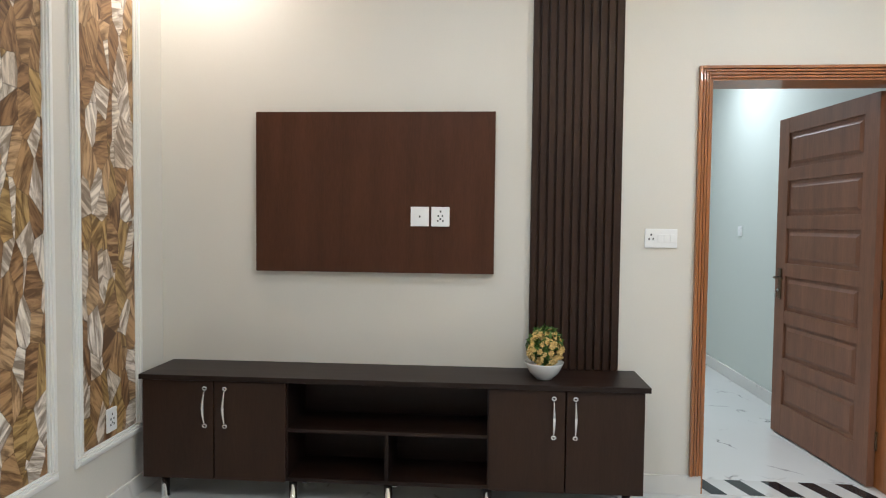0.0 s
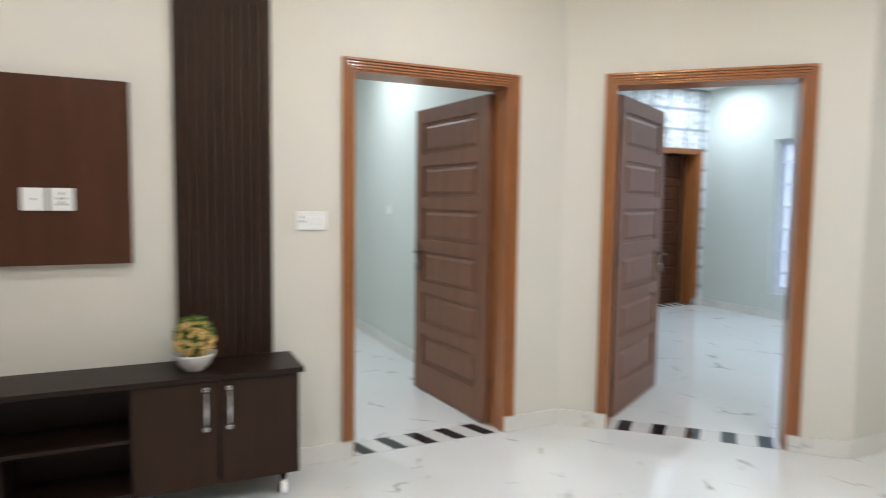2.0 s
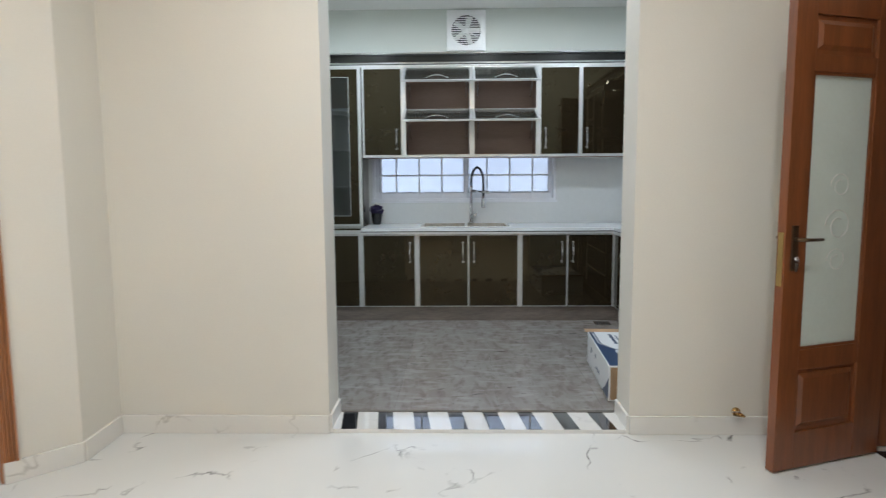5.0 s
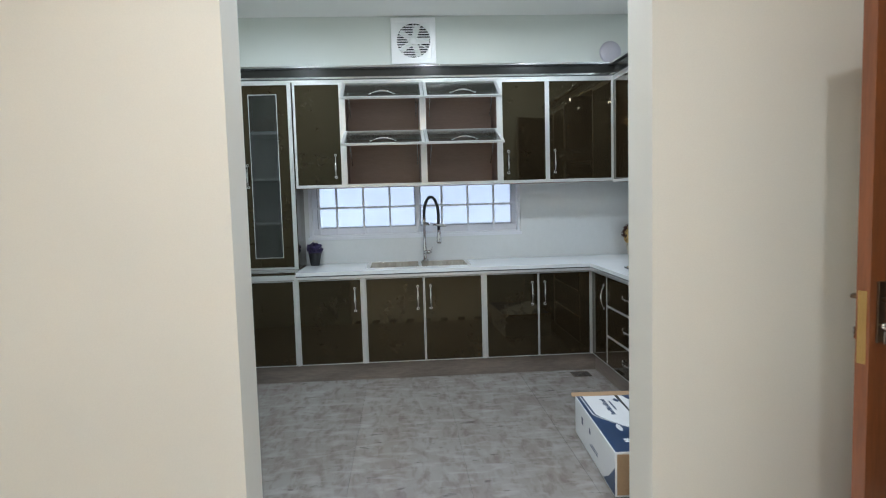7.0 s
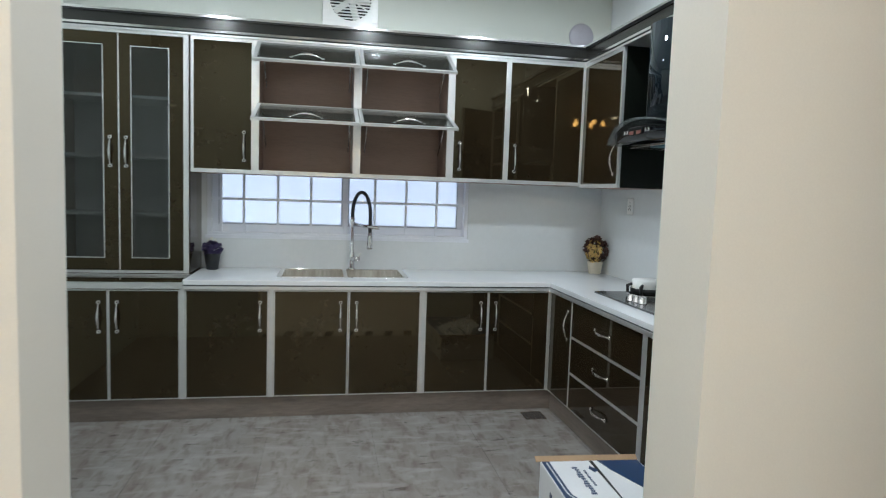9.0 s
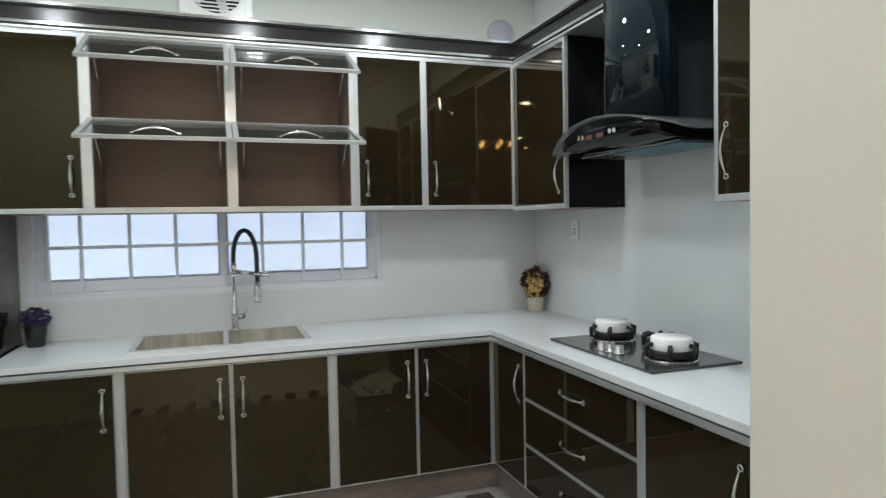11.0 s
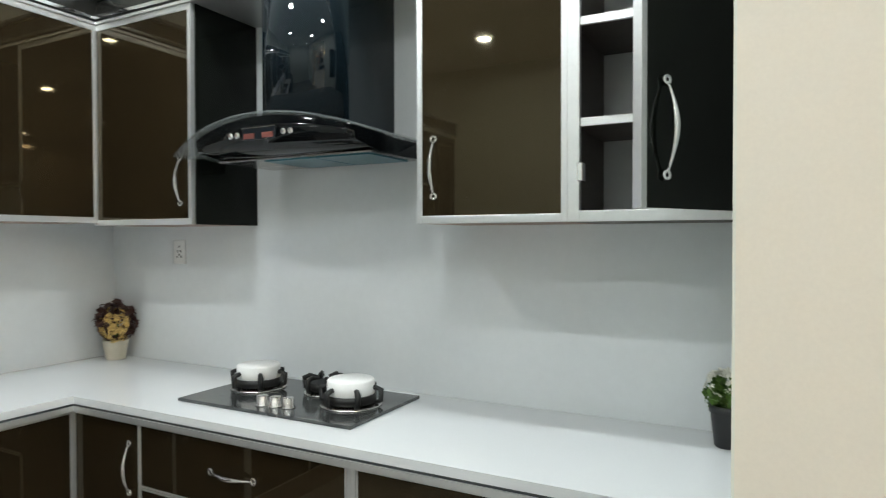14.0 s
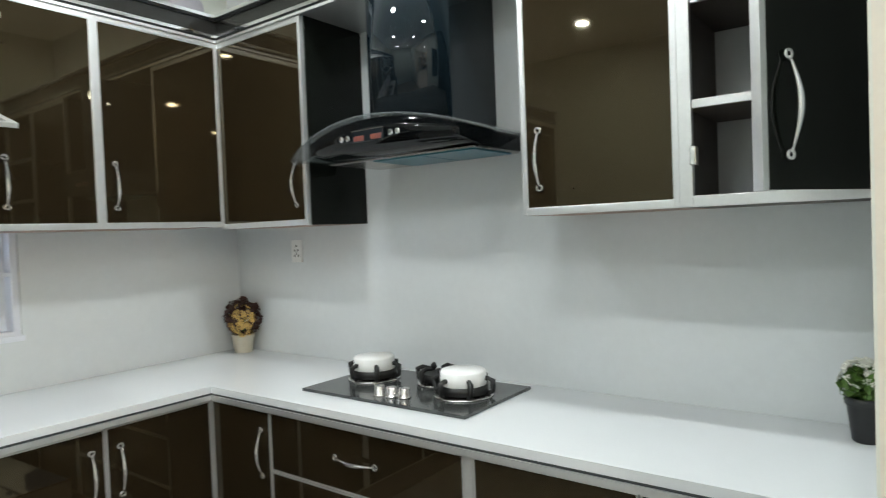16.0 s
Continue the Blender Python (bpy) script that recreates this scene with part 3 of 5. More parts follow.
def lever_handle(parent, x, z, side, flip=1):
    """A lever on a long back plate with its key; side is the face of the leaf, flip the way the lever points."""
    y = side[0]
    o = side[1]
    plate = part("handle_plate", boxes(((x - 0.018, min(y, y + o * 0.008), z - 0.1), (x + 0.018, max(y, y + o * 0.008), z + 0.1)), bevel=0.003), BRONZE, parent, "aged bronze handle plate")
    bm = bmesh.new()
    add_tube(bm, [(x, y, z + 0.04), (x, y + o * 0.045, z + 0.04), (x + flip * 0.015, y + o * 0.052, z + 0.04), (x + flip * 0.11, y + o * 0.05, z + 0.038)], [0.009, 0.008, 0.008, 0.007])
    part("lever", bm, BRONZE, plate)
    bm = lathe([(0.011, 0), (0.011, 0.014), (0.008, 0.016)], 16)
    moved(bm, pose(x, y + o * 0.006, z - 0.045, -90 * o))
    part("lock_barrel", bm, CHROME, plate)
    bm = boxes(((x - 0.0012, min(y + o * 0.02, y + o * 0.03), z - 0.09), (x + 0.0012, max(y + o * 0.02, y + o * 0.03), z - 0.045)), ((x + 0.004, min(y + o * 0.026, y + o * 0.029), z - 0.1), (x + 0.016, max(y + o * 0.026, y + o * 0.029), z - 0.06)))
    part("key", bm, STEEL, plate)


def panel_door(name, m, width, height, thick, wood, label, handle_x, flip, panels=6):
    """A framed leaf from local x=0 (hinge) with raised panels on both faces."""
    d = thing(name, m, label, "door", "panelled doors", "structure")
    st, rail = 0.115, 0.085
    z0, z1 = 0.006, height
    for x in (0, width - st):
        part("stile", boxes(((x, 0, z0), (x + st, thick, z1)), bevel=0.002), wood, d)
    bottom = 0.20
    step = (z1 - z0 - bottom - 0.1 + rail) / panels
    zs = [z0 + bottom + i * step for i in range(panels)]
    part("rail", boxes(((st, 0.0005, z0), (width - st, thick - 0.0005, zs[0])), bevel=0.002), wood, d)
    for i, z in enumerate(zs):
        top = z + step - rail
        end = z1 if i == panels - 1 else top + rail
        part("rail", boxes(((st, 0.0005, top), (width - st, thick - 0.0005, end)), bevel=0.002), wood, d)
        bm = bmesh.new()
        add_box(bm, (st, 0.014, z), (width - st, thick - 0.014, top))
        for y0, y1, s in ((0.003, 0.014, 1), (thick - 0.014, thick - 0.003, -1)):
            vs = add_box(bm, (st + 0.022, y0, z + 0.022), (width - st - 0.022, y1, top - 0.022))
            yout = y0 if s > 0 else y1
            for v in vs:
                if abs(v.co.y - yout) < 1e-6:
                    v.co.x += 0.02 if v.co.x < width / 2 else -0.02
                    v.co.z += 0.02 if v.co.z < (z + top) / 2 else -0.02
        part("panel", bm, wood, d)
    lever_handle(d, handle_x, 1.0, (0.0, -1), flip)
    lever_handle(d, handle_x, 1.0, (thick, 1), flip)
    for z in (0.25, 1.05, 1.9):
        bm = bmesh.new()
        add_tube(bm, [(-0.004, 0.0, z - 0.05), (-0.004, 0.0, z + 0.05)], 0.006)
        part("hinge", bm, BRONZE, d)
    return d


door_frame("door_frame_1", pose(D1[0], TV_Y, 0), D1[1] - D1[0], HEAD, 0.2, 0, CASING, "orange stained wooden door frame with fluted casing")
door_frame("door_frame_2", slant @ pose(D2[0], 0, 0), D2[1] - D2[0], HEAD + 0.03, 0.2, 0, CASING, "orange stained wooden door frame on the slanting wall")
door_frame("door_frame_3", pose(D3[0], 6.65, 0), D3[1] - D3[0], HEAD, 0.22, 0, CASING, "orange stained wooden frame in the papered wall")
door_frame("door_frame_4", along(GD[1], SOUTH_Y, GD[0], SOUTH_Y), GD[1] - GD[0], 2.16, 0.2, 0, RED_WOOD, "red-brown wooden frame of the glazed double door")
panel_door("door_1", pose(2.780, 3.615, 0.004, 0, 0, 95), 0.950, 2.08, 0.04, DOOR_WOOD, "brown wooden door with six raised panels, standing open", 0.885, -1)
h2 = slant @ Vector((D2[0] + 0.03, 0.2, 0))
panel_door("door_2", pose(h2.x, h2.y, 0.004, 0, 0, 30), 0.96, 2.11, 0.04, DOOR_WOOD, "brown wooden door with six raised panels, half open", 0.9, -1)
panel_door("door_3", pose(D3[0] + 0.032, 6.83, 0.004, 0, 0, 4), 0.665, 2.08, 0.04, BOARD, "dark brown panelled door, almost closed", 0.6, -1)
door_frame("door_frame_5", along(2.93, 8.28, 2.93, 7.68), 0.6, HEAD, 0.088, 0, CASING, "orange stained wooden frame in the bedroom side wall")
panel_door("door_6", along(2.93, 8.28, 2.93, 7.68) @ pose(0.013, 0.035, 0.006), 0.574, 2.1, 0.04, BOARD, "dark brown panelled door in the bedroom, closed", 0.52, -1)


def glazed_leaf(name, m, width, height, thick, wood, label, sign):
    """A door leaf with a long frosted pane between a raised top and bottom panel; local x runs from the hinge."""
    d = thing(name, m, label, "door", "", "structure")
    st, sh = 0.115, 0.17
    z0 = 0.006
    ga, gb = 0.565, 1.79
    for x, w in ((0, sh), (width - st, st)):
        part("stile", boxes(((x, 0, z0), (x + w, thick, height)), bevel=0.003), wood, d)
    for a, b in ((z0, 0.18), (0.47, ga), (gb, gb + 0.075), (height - 0.09, height)):
        part("rail", boxes(((sh, 0.0005, a), (width - st, thick - 0.0005, b)), bevel=0.003), wood, d)
    for a, b in ((0.18, 0.47), (gb + 0.075, height - 0.09)):
        bm = bmesh.new()
        add_box(bm, (sh, 0.014, a), (width - st, thick - 0.014, b))
        for y0, y1, s in ((0.003, 0.014, 1), (thick - 0.014, thick - 0.003, -1)):
            vs = add_box(bm, (sh + 0.02, y0, a + 0.02), (width - st - 0.02, y1, b - 0.02))
            yout = y0 if s > 0 else y1
            for v in vs:
                if abs(v.co.y - yout) < 1e-6:
                    v.co.x += 0.02 if v.co.x < width / 2 else -0.02
                    v.co.z += 0.02 if v.co.z < (a + b) / 2 else -0.02
        part("panel", bm, wood, d)
    pane = part("pane", boxes(((sh, thick / 2 - 0.004, ga), (width - st, thick / 2 + 0.004, gb))), FROST, d, "frosted pane with etched curls")
    bm = bmesh.new()
    for s in (-1, 1):
        yy = thick / 2 + s * 0.0052
        for cz, r in ((1.12, 0.08), (1.3, 0.06), (0.96, 0.06)):
            pts = [(width / 2 + r * (1 - 0.6 * k / 22) * math.cos(k * 0.38), yy, cz + r * (1 - 0.6 * k / 22) * math.sin(k * 0.38)) for k in range(23)]
            add_tube(bm, pts, 0.0018, 5)
    part("etching", bm, CERAMIC, pane)
    bm = boxes(*[((sh - 0.001, y0, z), (width - st + 0.001, y1, z + 0.012)) for z in (ga, gb - 0.012) for y0, y1 in ((0.006, 0.014), (thick - 0.014, thick - 0.006))],
               *[((x, y0, ga), (x + 0.012, y1, gb)) for x in (sh, width - st - 0.012) for y0, y1 in ((0.006, 0.014), (thick - 0.014, thick - 0.006))])
    part("glazing_bead", bm, wood, d)
    lever_handle(d, width - 0.05, 1.03, (0.0, -1), -1)
    lever_handle(d, width - 0.05, 1.03, (thick, 1), -1)
    part("latch_plate", boxes(((width - 0.001, 0.008, 0.86), (width + 0.002, thick - 0.008, 1.1))), BRASS, d, "yellow brass latch plate")
    return d


glazed_leaf("door_4", pose(4.555, -1.515, 0.004, 0, 0, 110.3), 0.65, 2.12, 0.045, RED_WOOD, "red-brown wooden door leaf with a frosted pane, standing open", 1)
glazed_leaf("door_5", pose(3.395, -1.59, 0.004, 0, 0, 0), 0.56, 2.12, 0.045, RED_WOOD, "red-brown wooden door leaf with a frosted pane, closed", 1)
structure("wall_hall_south", boxes(((2.5, -3.2, 0), (5.6, -3.1, CEIL)), ((2.4, -3.1, 0), (2.5, -1.73, CEIL)), ((5.6, -3.1, 0), (5.7, -1.73, CEIL)), ((2.4, -3.2, CEIL), (5.7, -1.8, CEIL + 0.1)), ((2.4, -3.2, -0.1), (5.7, -1.8, 0.0))), CREAM, "cream painted lobby beyond the glazed door", "wall")


# ---- windows ----
def window(name, m, width, height, label, bars, cross, mullion):
    """An aluminium sliding window with a white grille in front, in a hole from local (0, 0) to (width, height); the room is at -y."""
    w = thing(name, m, label, "window", "", "structure")
    e = 0.028
    part("window_frame", boxes(((0, 0.0, 0), (width, 0.09, e)), ((0, 0.0, height - e), (width, 0.09, height)), ((0, 0.0, e), (e, 0.09, height - e)), ((width - e, 0.0, e), (width, 0.09, height - e)), bevel=0.003), WINDOW_WHITE, w)
    for i, (a, b) in enumerate(((e, mullion + 0.02), (mullion - 0.02, width - e))):
        y = 0.045 + 0.022 * i
        sash = part("sash", boxes(((a, y, e), (b, y + 0.02, e + 0.056)), ((a, y, height - e - 0.032), (b, y + 0.02, height - e)), ((a, y, e + 0.056), (a + 0.04, y + 0.02, height - e - 0.032)), ((b - 0.04, y, e + 0.056), (b, y + 0.02, height - e - 0.032)), bevel=0.002), WINDOW_WHITE, w)
        pane = part("pane", boxes(((a + 0.04, y + 0.008, e + 0.056), (b - 0.04, y + 0.012, height - e - 0.032))), WIN_GLASS, sash)
        pane.visible_shadow = False
        g0, g1, h0, h1 = a + 0.04, b - 0.04, e + 0.056, height - e - 0.032
        part("gasket", boxes(((g0, y + 0.003, h0), (g1, y + 0.0075, h0 + 0.012)), ((g0, y + 0.003, h1 - 0.012), (g1, y + 0.0075, h1)), ((g0, y + 0.003, h0 + 0.012), (g0 + 0.009, y + 0.0075, h1 - 0.012)), ((g1 - 0.009, y + 0.003, h0 + 0.012), (g1, y + 0.0075, h1 - 0.012))), GASKET, sash)
    for x in bars:
        part("grille_bar", boxes(((x - 0.009, 0.004, e), (x + 0.009, 0.022, height - e)), bevel=0.002), WINDOW_WHITE, w)
    for z in cross:
        part("grille_rail", boxes(((e, 0.001, z - 0.009), (width - e, 0.019, z + 0.009)), bevel=0.002), WINDOW_WHITE, w)
    part("window_sill", boxes(((-0.01, -0.012, -0.012), (width + 0.01, 0.0, 0.012)), bevel=0.002), WINDOW_WHITE, w)
    return w


window("window_1", pose(0, 0, WIN[2]) @ along(BACK_X, WIN[1], BACK_X, WIN[0]), WIN[1] - WIN[0], WIN[3] - WIN[2], "white aluminium sliding window with obscured glass and a grille",
       [0.09, 0.243, 0.474, 0.702, 0.945, 1.155, 1.383, 1.610], [0.262, 0.55], 0.945)
window("window_2", pose(0, 0, 0.30) @ along(BACK_X + 0.07, 5.575, BACK_X + 0.07, 4.1), 1.475, 1.93, "tall white aluminium window with a grille", [0.24, 0.48, 0.72, 0.96, 1.2], [0.275, 0.55, 0.825, 1.1, 1.375, 1.65], 0.73)
tagged(new("backdrop", solid("backdrop", boxes(((8.9, -1.5, 0.2), (8.95, 6.5, 3.4))), SKY_GLOW)), "bright hazy daylight outside the windows", "backdrop", kind="structure")


# ---- lamps ----
def downlight(x, y, watts, color, lens, label):
    """A recessed ceiling spot: white ring, lit lens and the light it gives."""
    d = thing("ceiling_spotlight", pose(x, y, CEIL), label, "ceiling light", "recessed ceiling lights")
    part("ring", lathe([(0.062, -0.001), (0.062, -0.006), (0.045, -0.010), (0.043, -0.002)], 24), WHITE_TRIM, d)
    part("lens", lathe([(0.042, -0.002), (0.042, -0.005), (0.01, -0.0055)], 24), lens, d, "lit lens")
    la = new("spot_light", bpy.data.lights.new("spot_light", "AREA"))
    la.data.shape, la.data.size, la.data.energy, la.data.color = "DISK", 0.09, watts, color
    la.data.spread = radians(176)
    la.matrix_world = pose(x, y, CEIL - 0.015)
    return d


NEUTRAL, WARM = (1.0, 0.97, 0.925), (1.0, 0.8, 0.64)
for x, y, watts in ((0.6, 2.3, 9), (2.3, 2.3, 14), (0.2, 0.6, 11), (2.0, 0.6, 14), (3.6, 0.9, 19), (3.0, -0.35, 18)):
    downlight(x, y, watts, NEUTRAL, LAMP_WHITE, "lit recessed spotlight in the lounge ceiling")
downlight(-0.72, 3.08, 11, WARM, LAMP_WARM, "warm lit spotlight close to the corner")
for x, y in ((5.6, 1.5), (5.6, 0.2), (6.9, 1.5), (6.9, 0.2), (5.7, -0.8), (6.7, -0.75)):
    downlight(x, y, 10.2, (0.97, 0.985, 1.0), LAMP_WHITE, "lit recessed spotlight in the kitchen ceiling")
# Added lamps, out of view, to brighten the room behind the first door.
for x, y in ((2.3, 5.6), (0.8, 5.6)):
    downlight(x, y, 25, (1.0, 0.985, 0.955), LAMP_WHITE, "added spotlight, out of view, that brightens the bedroom")
# Likewise added, unseen, for the room behind the second door.
for x, y in ((7.35, 6.1), (5.6, 5.6), (5.6, 3.8), (7.2, 4.0)):
    downlight(x, y, 17, (0.95, 0.98, 1.0), LAMP_WHITE, "added spotlight, out of view, that brightens the second bedroom")


# ---- small shared pieces ----
def bow_handle(parent, m, length, mat=CHROME):
    """A bowed pull with an eyelet at each end; local x is its length, -y its outside."""
    bm = bmesh.new()
    n = 14
    h = length / 2
    pts, rad = [], []
    for k in range(n + 1):
        u = k / n
        x = -h + 0.018 + u * (length - 0.036)
        pts.append((x, -0.010 - 0.020 * math.sin(math.pi * u), 0.0))
        rad.append(0.0036 + 0.0044 * math.sin(math.pi * u) ** 2)
    add_tube(bm, pts, rad, 8)
    for s in (-1, 1):
        ring = [(s * (h - 0.008) + 0.008 * math.cos(a), -0.006, 0.0095 * math.sin(a)) for a in (2 * math.pi * k / 12 for k in range(13))]
        add_tube(bm, ring, 0.0042, 6)
        add_tube(bm, [(s * (h - 0.016), 0.0, 0), (s * (h - 0.016), -0.012, 0)], 0.004, 6)
    moved(bm, m)
    return part("handle", bm, mat, parent, "polished chrome bow handle")


def upright(x, y, z, turn=0):
    """A handle's pose when it stands upright."""
    return pose(x, y, z, 0, 0, turn) @ pose(0, 0, 0, 0, 90, 0)


def socket_plate(name, m, w, h, label, holes, rockers=()):
    """A white wall plate, its front towards local -y, centred on the origin."""
    t = thing(name, m, label, "socket", "white wall plates")
    part("plate", boxes(((-w / 2, -0.009, -h / 2), (w / 2, 0, h / 2)), bevel=0.003), PLASTIC, t)
    for x, z in holes:
        part("pin_hole", boxes(((x - 0.0035, -0.0098, z - 0.005), (x + 0.0035, -0.0085, z + 0.005))), HOLE, t)
    for x in rockers:
        part("rocker", boxes(((x - 0.013, -0.013, -0.02), (x + 0.013, -0.0085, 0.02)), bevel=0.002), PLASTIC, t)
    return t


FIVE_PIN = [(0, 0.026), (-0.011, 0.004), (0.011, 0.004), (-0.013, -0.022), (0.013, -0.022), (0, -0.012)]


def leaf_cloud(count, radius, squash, size, seed, center=(0, 0, 0), inner=0.55):
    """Many small bent leaves round a centre."""
    rnd = random.Random(seed)
    bm = bmesh.new()
    for _ in range(count):
        v = Vector((rnd.gauss(0, 1), rnd.gauss(0, 1), rnd.gauss(0, 1))).normalized()
        r = radius * (inner + (1 - inner) * rnd.random() ** 0.5)
        p = Vector((v.x * r, v.y * r, v.z * r * squash)) + Vector(center)
        m = Matrix.Translation(p) @ v.to_track_quat("Z", "Y").to_matrix().to_4x4() @ pose(0, 0, 0, rnd.uniform(-70, 70), rnd.uniform(-70, 70), rnd.uniform(0, 360))
        s = size * rnd.uniform(0.7, 1.3)
        a, b, c, d, e = [bm.verts.new(m @ Vector(q)) for q in ((-s, 0, 0), (0, -s * 0.55, s * 0.16), (s * 1.1, 0, -s * 0.1), (0, s * 0.55, s * 0.16), (0, 0, -s * 0.05))]
        for f in ((a, b, e), (b, c, e), (c, d, e), (d, a, e)):
            bm.faces.new(f)
    return bm


def blossoms(count, radius, squash, size, seed, center=(0, 0, 0), petals=6, front=None):
    """Small open flowers with separate petals over part of a ball."""
    rnd = random.Random(seed)
    bm = bmesh.new()
    made = 0
    while made < count:
        v = Vector((rnd.gauss(0, 1), rnd.gauss(0, 1), rnd.gauss(0, 1))).normalized()
        if front is not None and v.dot(Vector(front).normalized()) < -0.1:
            continue
        made += 1
        r = radius * rnd.uniform(0.8, 1.05)
        m = Matrix.Translation(Vector((v.x * r, v.y * r, v.z * r * squash)) + Vector(center)) @ v.to_track_quat("Z", "Y").to_matrix().to_4x4() @ pose(0, 0, 0, rnd.uniform(-35, 35), rnd.uniform(-35, 35), rnd.uniform(0, 360))
        s = size * rnd.uniform(0.75, 1.25)
        hub = bm.verts.new(m @ Vector((0, 0, 0)))
        for k in range(petals):
            a0, a1 = 2 * math.pi * (k - 0.42) / petals, 2 * math.pi * (k + 0.42) / petals
            am = 2 * math.pi * k / petals
            p0 = bm.verts.new(m @ Vector((s * 0.75 * math.cos(a0), s * 0.75 * math.sin(a0), s * 0.45)))
            p1 = bm.verts.new(m @ Vector((s * 1.1 * math.cos(am), s * 1.1 * math.sin(am), s * 0.3)))
            p2 = bm.verts.new(m @ Vector((s * 0.75 * math.cos(a1), s * 0.75 * math.sin(a1), s * 0.45)))
            bm.faces.new((hub, p0, p1))
            bm.faces.new((hub, p1, p2))
    return bm


# ---- lounge: television wall ----
tv = thing("television_board", pose(0, 0, 0), "dark walnut laminate board mounted on the wall for a television", "wall panel")
part("board", boxes(((-0.485, 3.41, 1.119), (0.760, 3.432, 1.947)), bevel=0.002), BOARD, tv)
for z in (1.2, 1.8):
    part("batten", boxes(((-0.40, 3.432, z), (0.68, 3.45, z + 0.05))), BOARD, tv)
socket_plate("socket", pose(0.378, 3.41, 1.411), 0.094, 0.1, "white antenna outlet with one hole, on the walnut board", [(0, 0)])
socket_plate("socket", pose(0.484, 3.41, 1.411), 0.094, 0.1, "white five-pin socket on the walnut board", FIVE_PIN)
socket_plate("wall_switch", pose(1.603, TV_Y, 1.313), 0.161, 0.096, "white switch plate with socket and rockers on the cream wall", [(-0.05, 0.018), (-0.06, -0.004), (-0.04, -0.004)], (-0.005, 0.026, 0.057))

slats = thing("slatted_panel", pose(0.945, TV_Y, 0.634), "dark wenge slatted panel running up the wall to the ceiling", "wall panel")
SW = 0.456
part("backing", boxes(((0, -0.008, 0), (SW, 0, CEIL - 0.634))), WENGE_V, slats)
for i in range(11):
    x = 0.001 + i * SW / 11
    part("slat", boxes(((x, -0.026, 0), (x + SW / 11 - 0.012, -0.008, CEIL - 0.634)), bevel=0.002), WENGE_V, slats)


def console():
    """The long low cabinet: doors at both ends, open shelves between, chrome feet."""
    c = thing("media_console", pose(0, 0, 0), "long low wenge television cabinet with doors, open shelves and chrome feet", "cabinet")
    x0, x1, y0, y1, zb, zt = -0.948, 1.466, 3.12, 3.447, 0.116, 0.607
    part("top", boxes(((-0.955, 3.098, zt), (1.486, y1, 0.632)), bevel=0.003), WENGE, c)
    part("back", boxes(((x0, y1 - 0.008, zb), (x1, y1, zt))), WENGE, c)
    part("bottom", boxes(((x0, y0 + 0.018, zb), (x1, y1 - 0.008, zb + 0.018))), WENGE, c)
    for x in (x0, -0.246, 0.738, x1 - 0.018):
        part("upright", boxes(((x, y0 + 0.018, zb + 0.018), (x + 0.018, y1 - 0.008, zt))), WENGE, c)
    part("shelf", boxes(((-0.228, y0 + 0.02, 0.357), (0.738, y1 - 0.008, 0.375)), bevel=0.002), WENGE, c)
    part("divider", boxes(((0.245, y0 + 0.03, zb + 0.018), (0.263, y1 - 0.008, 0.357))), WENGE, c)
    for a, b, hx in ((x0, -0.590, -0.632), (-0.587, -0.232, -0.532), (0.744, 1.101, 1.046), (1.104, x1, 1.146)):
        dr = part("door", boxes(((a + 0.002, y0, zb + 0.002), (b - 0.002, y0 + 0.017, zt - 0.006)), bevel=0.0015), WENGE_V, c)
        bow_handle(dr, upright(hx, y0, 0.475), 0.2)
    for x in (x0 + 0.09, -0.21, 0.26, 0.74, x1 - 0.07):
        for y in (y0 + 0.05, y1 - 0.05):
            bm = lathe([(0.024, 0.0), (0.024, 0.012), (0.02, 0.014), (0.02, zb)], 18)
            part("foot", moved(bm, pose(x, y, 0)), CHROME, c, "chrome foot")
    return c


console()

bowl = thing("flower_bowl", pose(1.008, 3.235, 0.632), "white ceramic bowl of yellow and green artificial flowers on the console", "plant")
part("bowl", lathe([(0.04, 0), (0.043, 0.006), (0.07, 0.03), (0.092, 0.075), (0.095, 0.082), (0.088, 0.078), (0.06, 0.04), (0.01, 0.035)], 28), CERAMIC, bowl)
part("foliage", leaf_cloud(420, 0.09, 1.05, 0.015, 3, (0, 0, 0.165)), GREEN_LEAF, bowl)
part("blossom", blossoms(120, 0.083, 1.0, 0.014, 4, (0, -0.02, 0.155), 6, (0, -1, 0.1)), YELLOW_BLOOM, bowl)
part("stem", add_tube(bmesh.new(), [(0, 0, 0.03), (0, 0, 0.16)], 0.02, 8), GREEN_LEAF, bowl)


